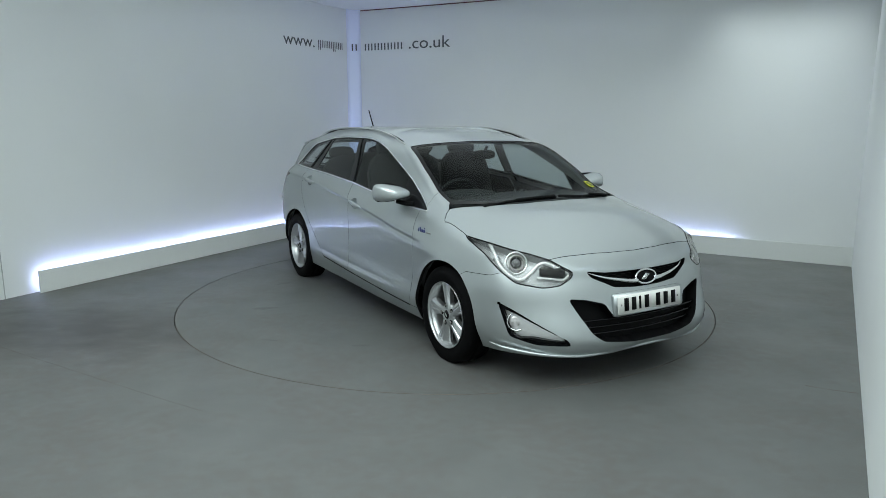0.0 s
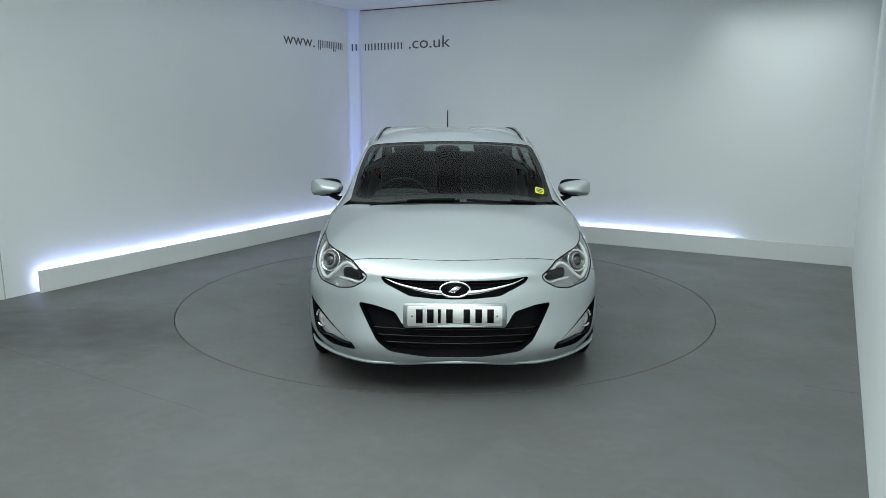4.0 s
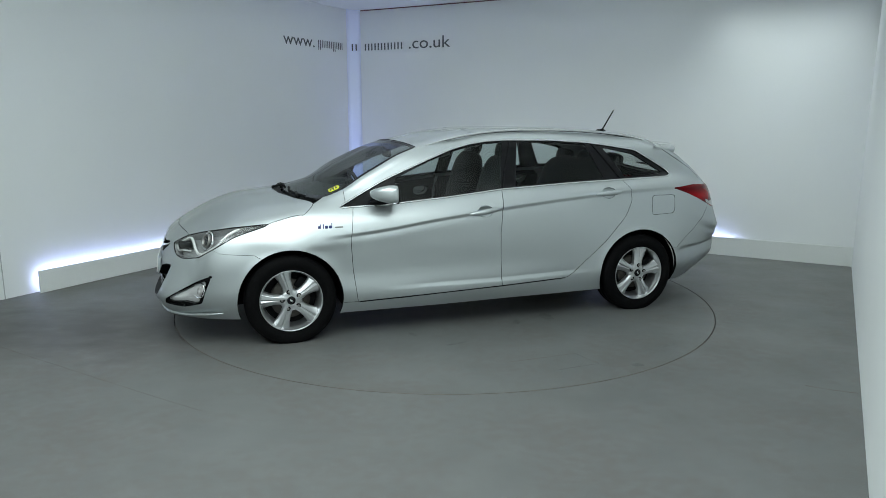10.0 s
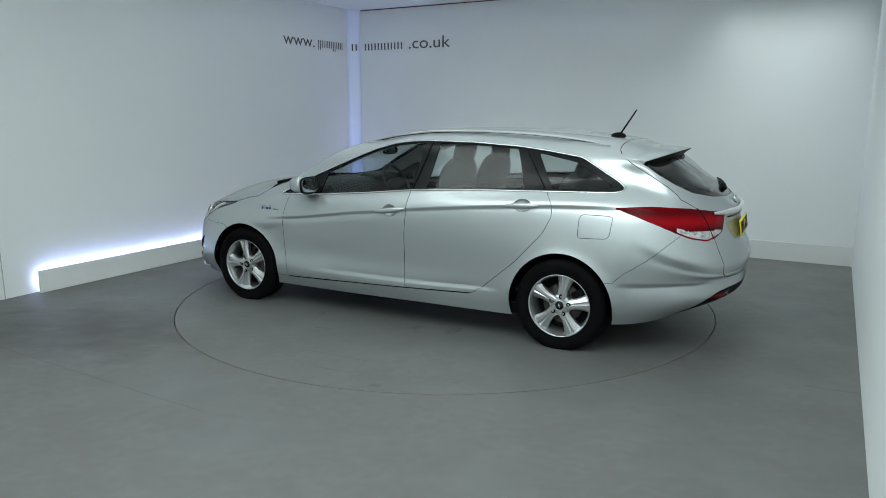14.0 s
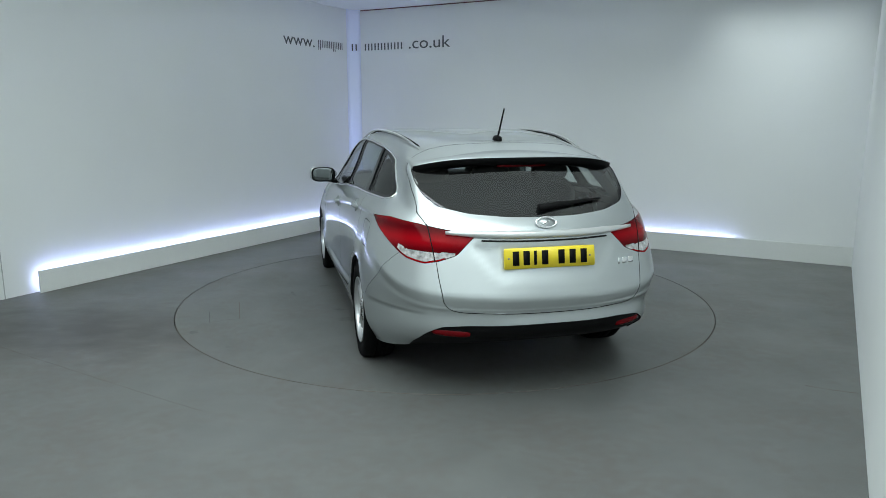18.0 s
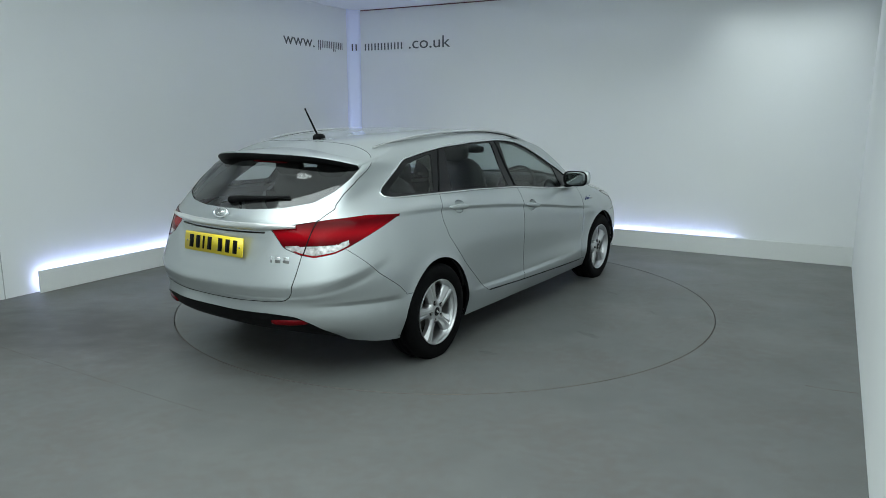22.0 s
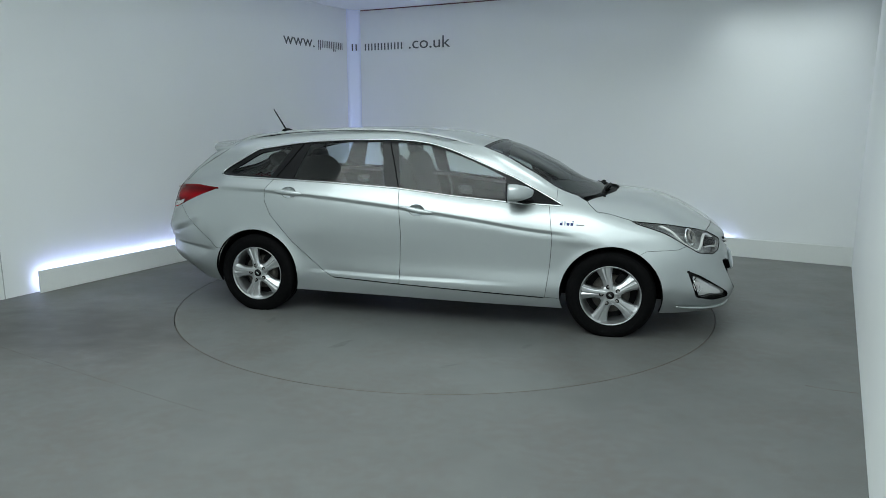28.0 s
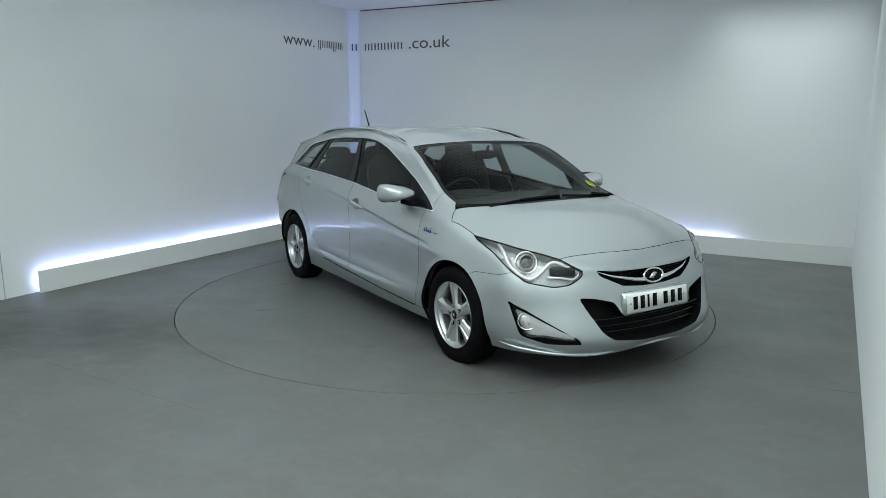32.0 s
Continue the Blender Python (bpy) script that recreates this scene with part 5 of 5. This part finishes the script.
# ---- marks on the turntable ----
def mark(points, width, material, parent, name="scuff", z=.0012, seed=3):
    """A thin worn stroke along points."""
    rnd = random.Random(seed)
    pts = [Vector((*p, 0)) for p in points]
    chain = []
    for a, b in zip(pts, pts[1:]):
        n = max(2, int((b - a).length / .03))
        chain += [a + (b - a) * (i / n) for i in range(n)]
    chain.append(pts[-1])
    bm = bmesh.new()
    rows = []
    for i, p in enumerate(chain):
        d = (chain[min(i + 1, len(chain) - 1)] - chain[max(i - 1, 0)]).normalized()
        s = Vector((-d.y, d.x, 0))
        w = width * (.35 + .65 * rnd.random()) / 2
        j = (rnd.random() - .5) * width * .5
        rows.append((bm.verts.new(p + s * (w + j) + Vector((0, 0, z))), bm.verts.new(p + s * (j - w) + Vector((0, 0, z)))))
    for a, b in zip(rows, rows[1:]):
        bm.faces.new((a[0], a[1], b[1], b[0]))
    return part(name, bm, material, parent, smooth=False)


mark([(.165, 1.755), (-.343, 1.735)], .007, RUST, table, seed=1)
mark([(-.343, 1.735), (-.36, 1.84)], .005, SCUFF, table, seed=2)
mark([(-.395, 1.955), (-.10, 1.975)], .006, SCUFF, table, seed=3)
mark([(-.36, 1.84), (-.395, 1.955)], .004, RUST, table, seed=4)
for k, (x, y, l, w) in enumerate(((-.547, .902, .12, .06), (-.264, .95, .07, .035), (.58, 1.006, .07, .03), (-1.028, 1.787, .10, .02), (-.356, -1.505, .12, .045), (.473, -1.714, .08, .02),
                                  (-.62, 2.05, .05, .04), (.9, -1.2, .08, .025), (-1.1, -1.1, .09, .03), (.35, 1.30, .10, .02))):
    rnd = random.Random(40 + k)
    turn = rnd.uniform(0, 3)
    blob = []
    for i in range(22):
        a, r = 2 * math.pi * i / 22, .6 + .4 * rnd.random()
        px, py = l * r * math.cos(a), w * r * math.sin(a)
        blob.append((x + px * math.cos(turn) - py * math.sin(turn), y + px * math.sin(turn) + py * math.cos(turn)))
    part("smudge", prism(blob, .0003, pose(0, 0, .0003)), SMUDGE, table, smooth=False)


def motions():
    rows = [(t, pose(0, 0, 0, 0, 0, a)) for t, a in HEADINGS]
    walk(table, rows)
    walk(car, [(t, Matrix.Translation(r @ CAR_OFF) @ r @ pose(0, 0, 0, 0, 0, CAR_TURN)) for t, r in rows])


motions()
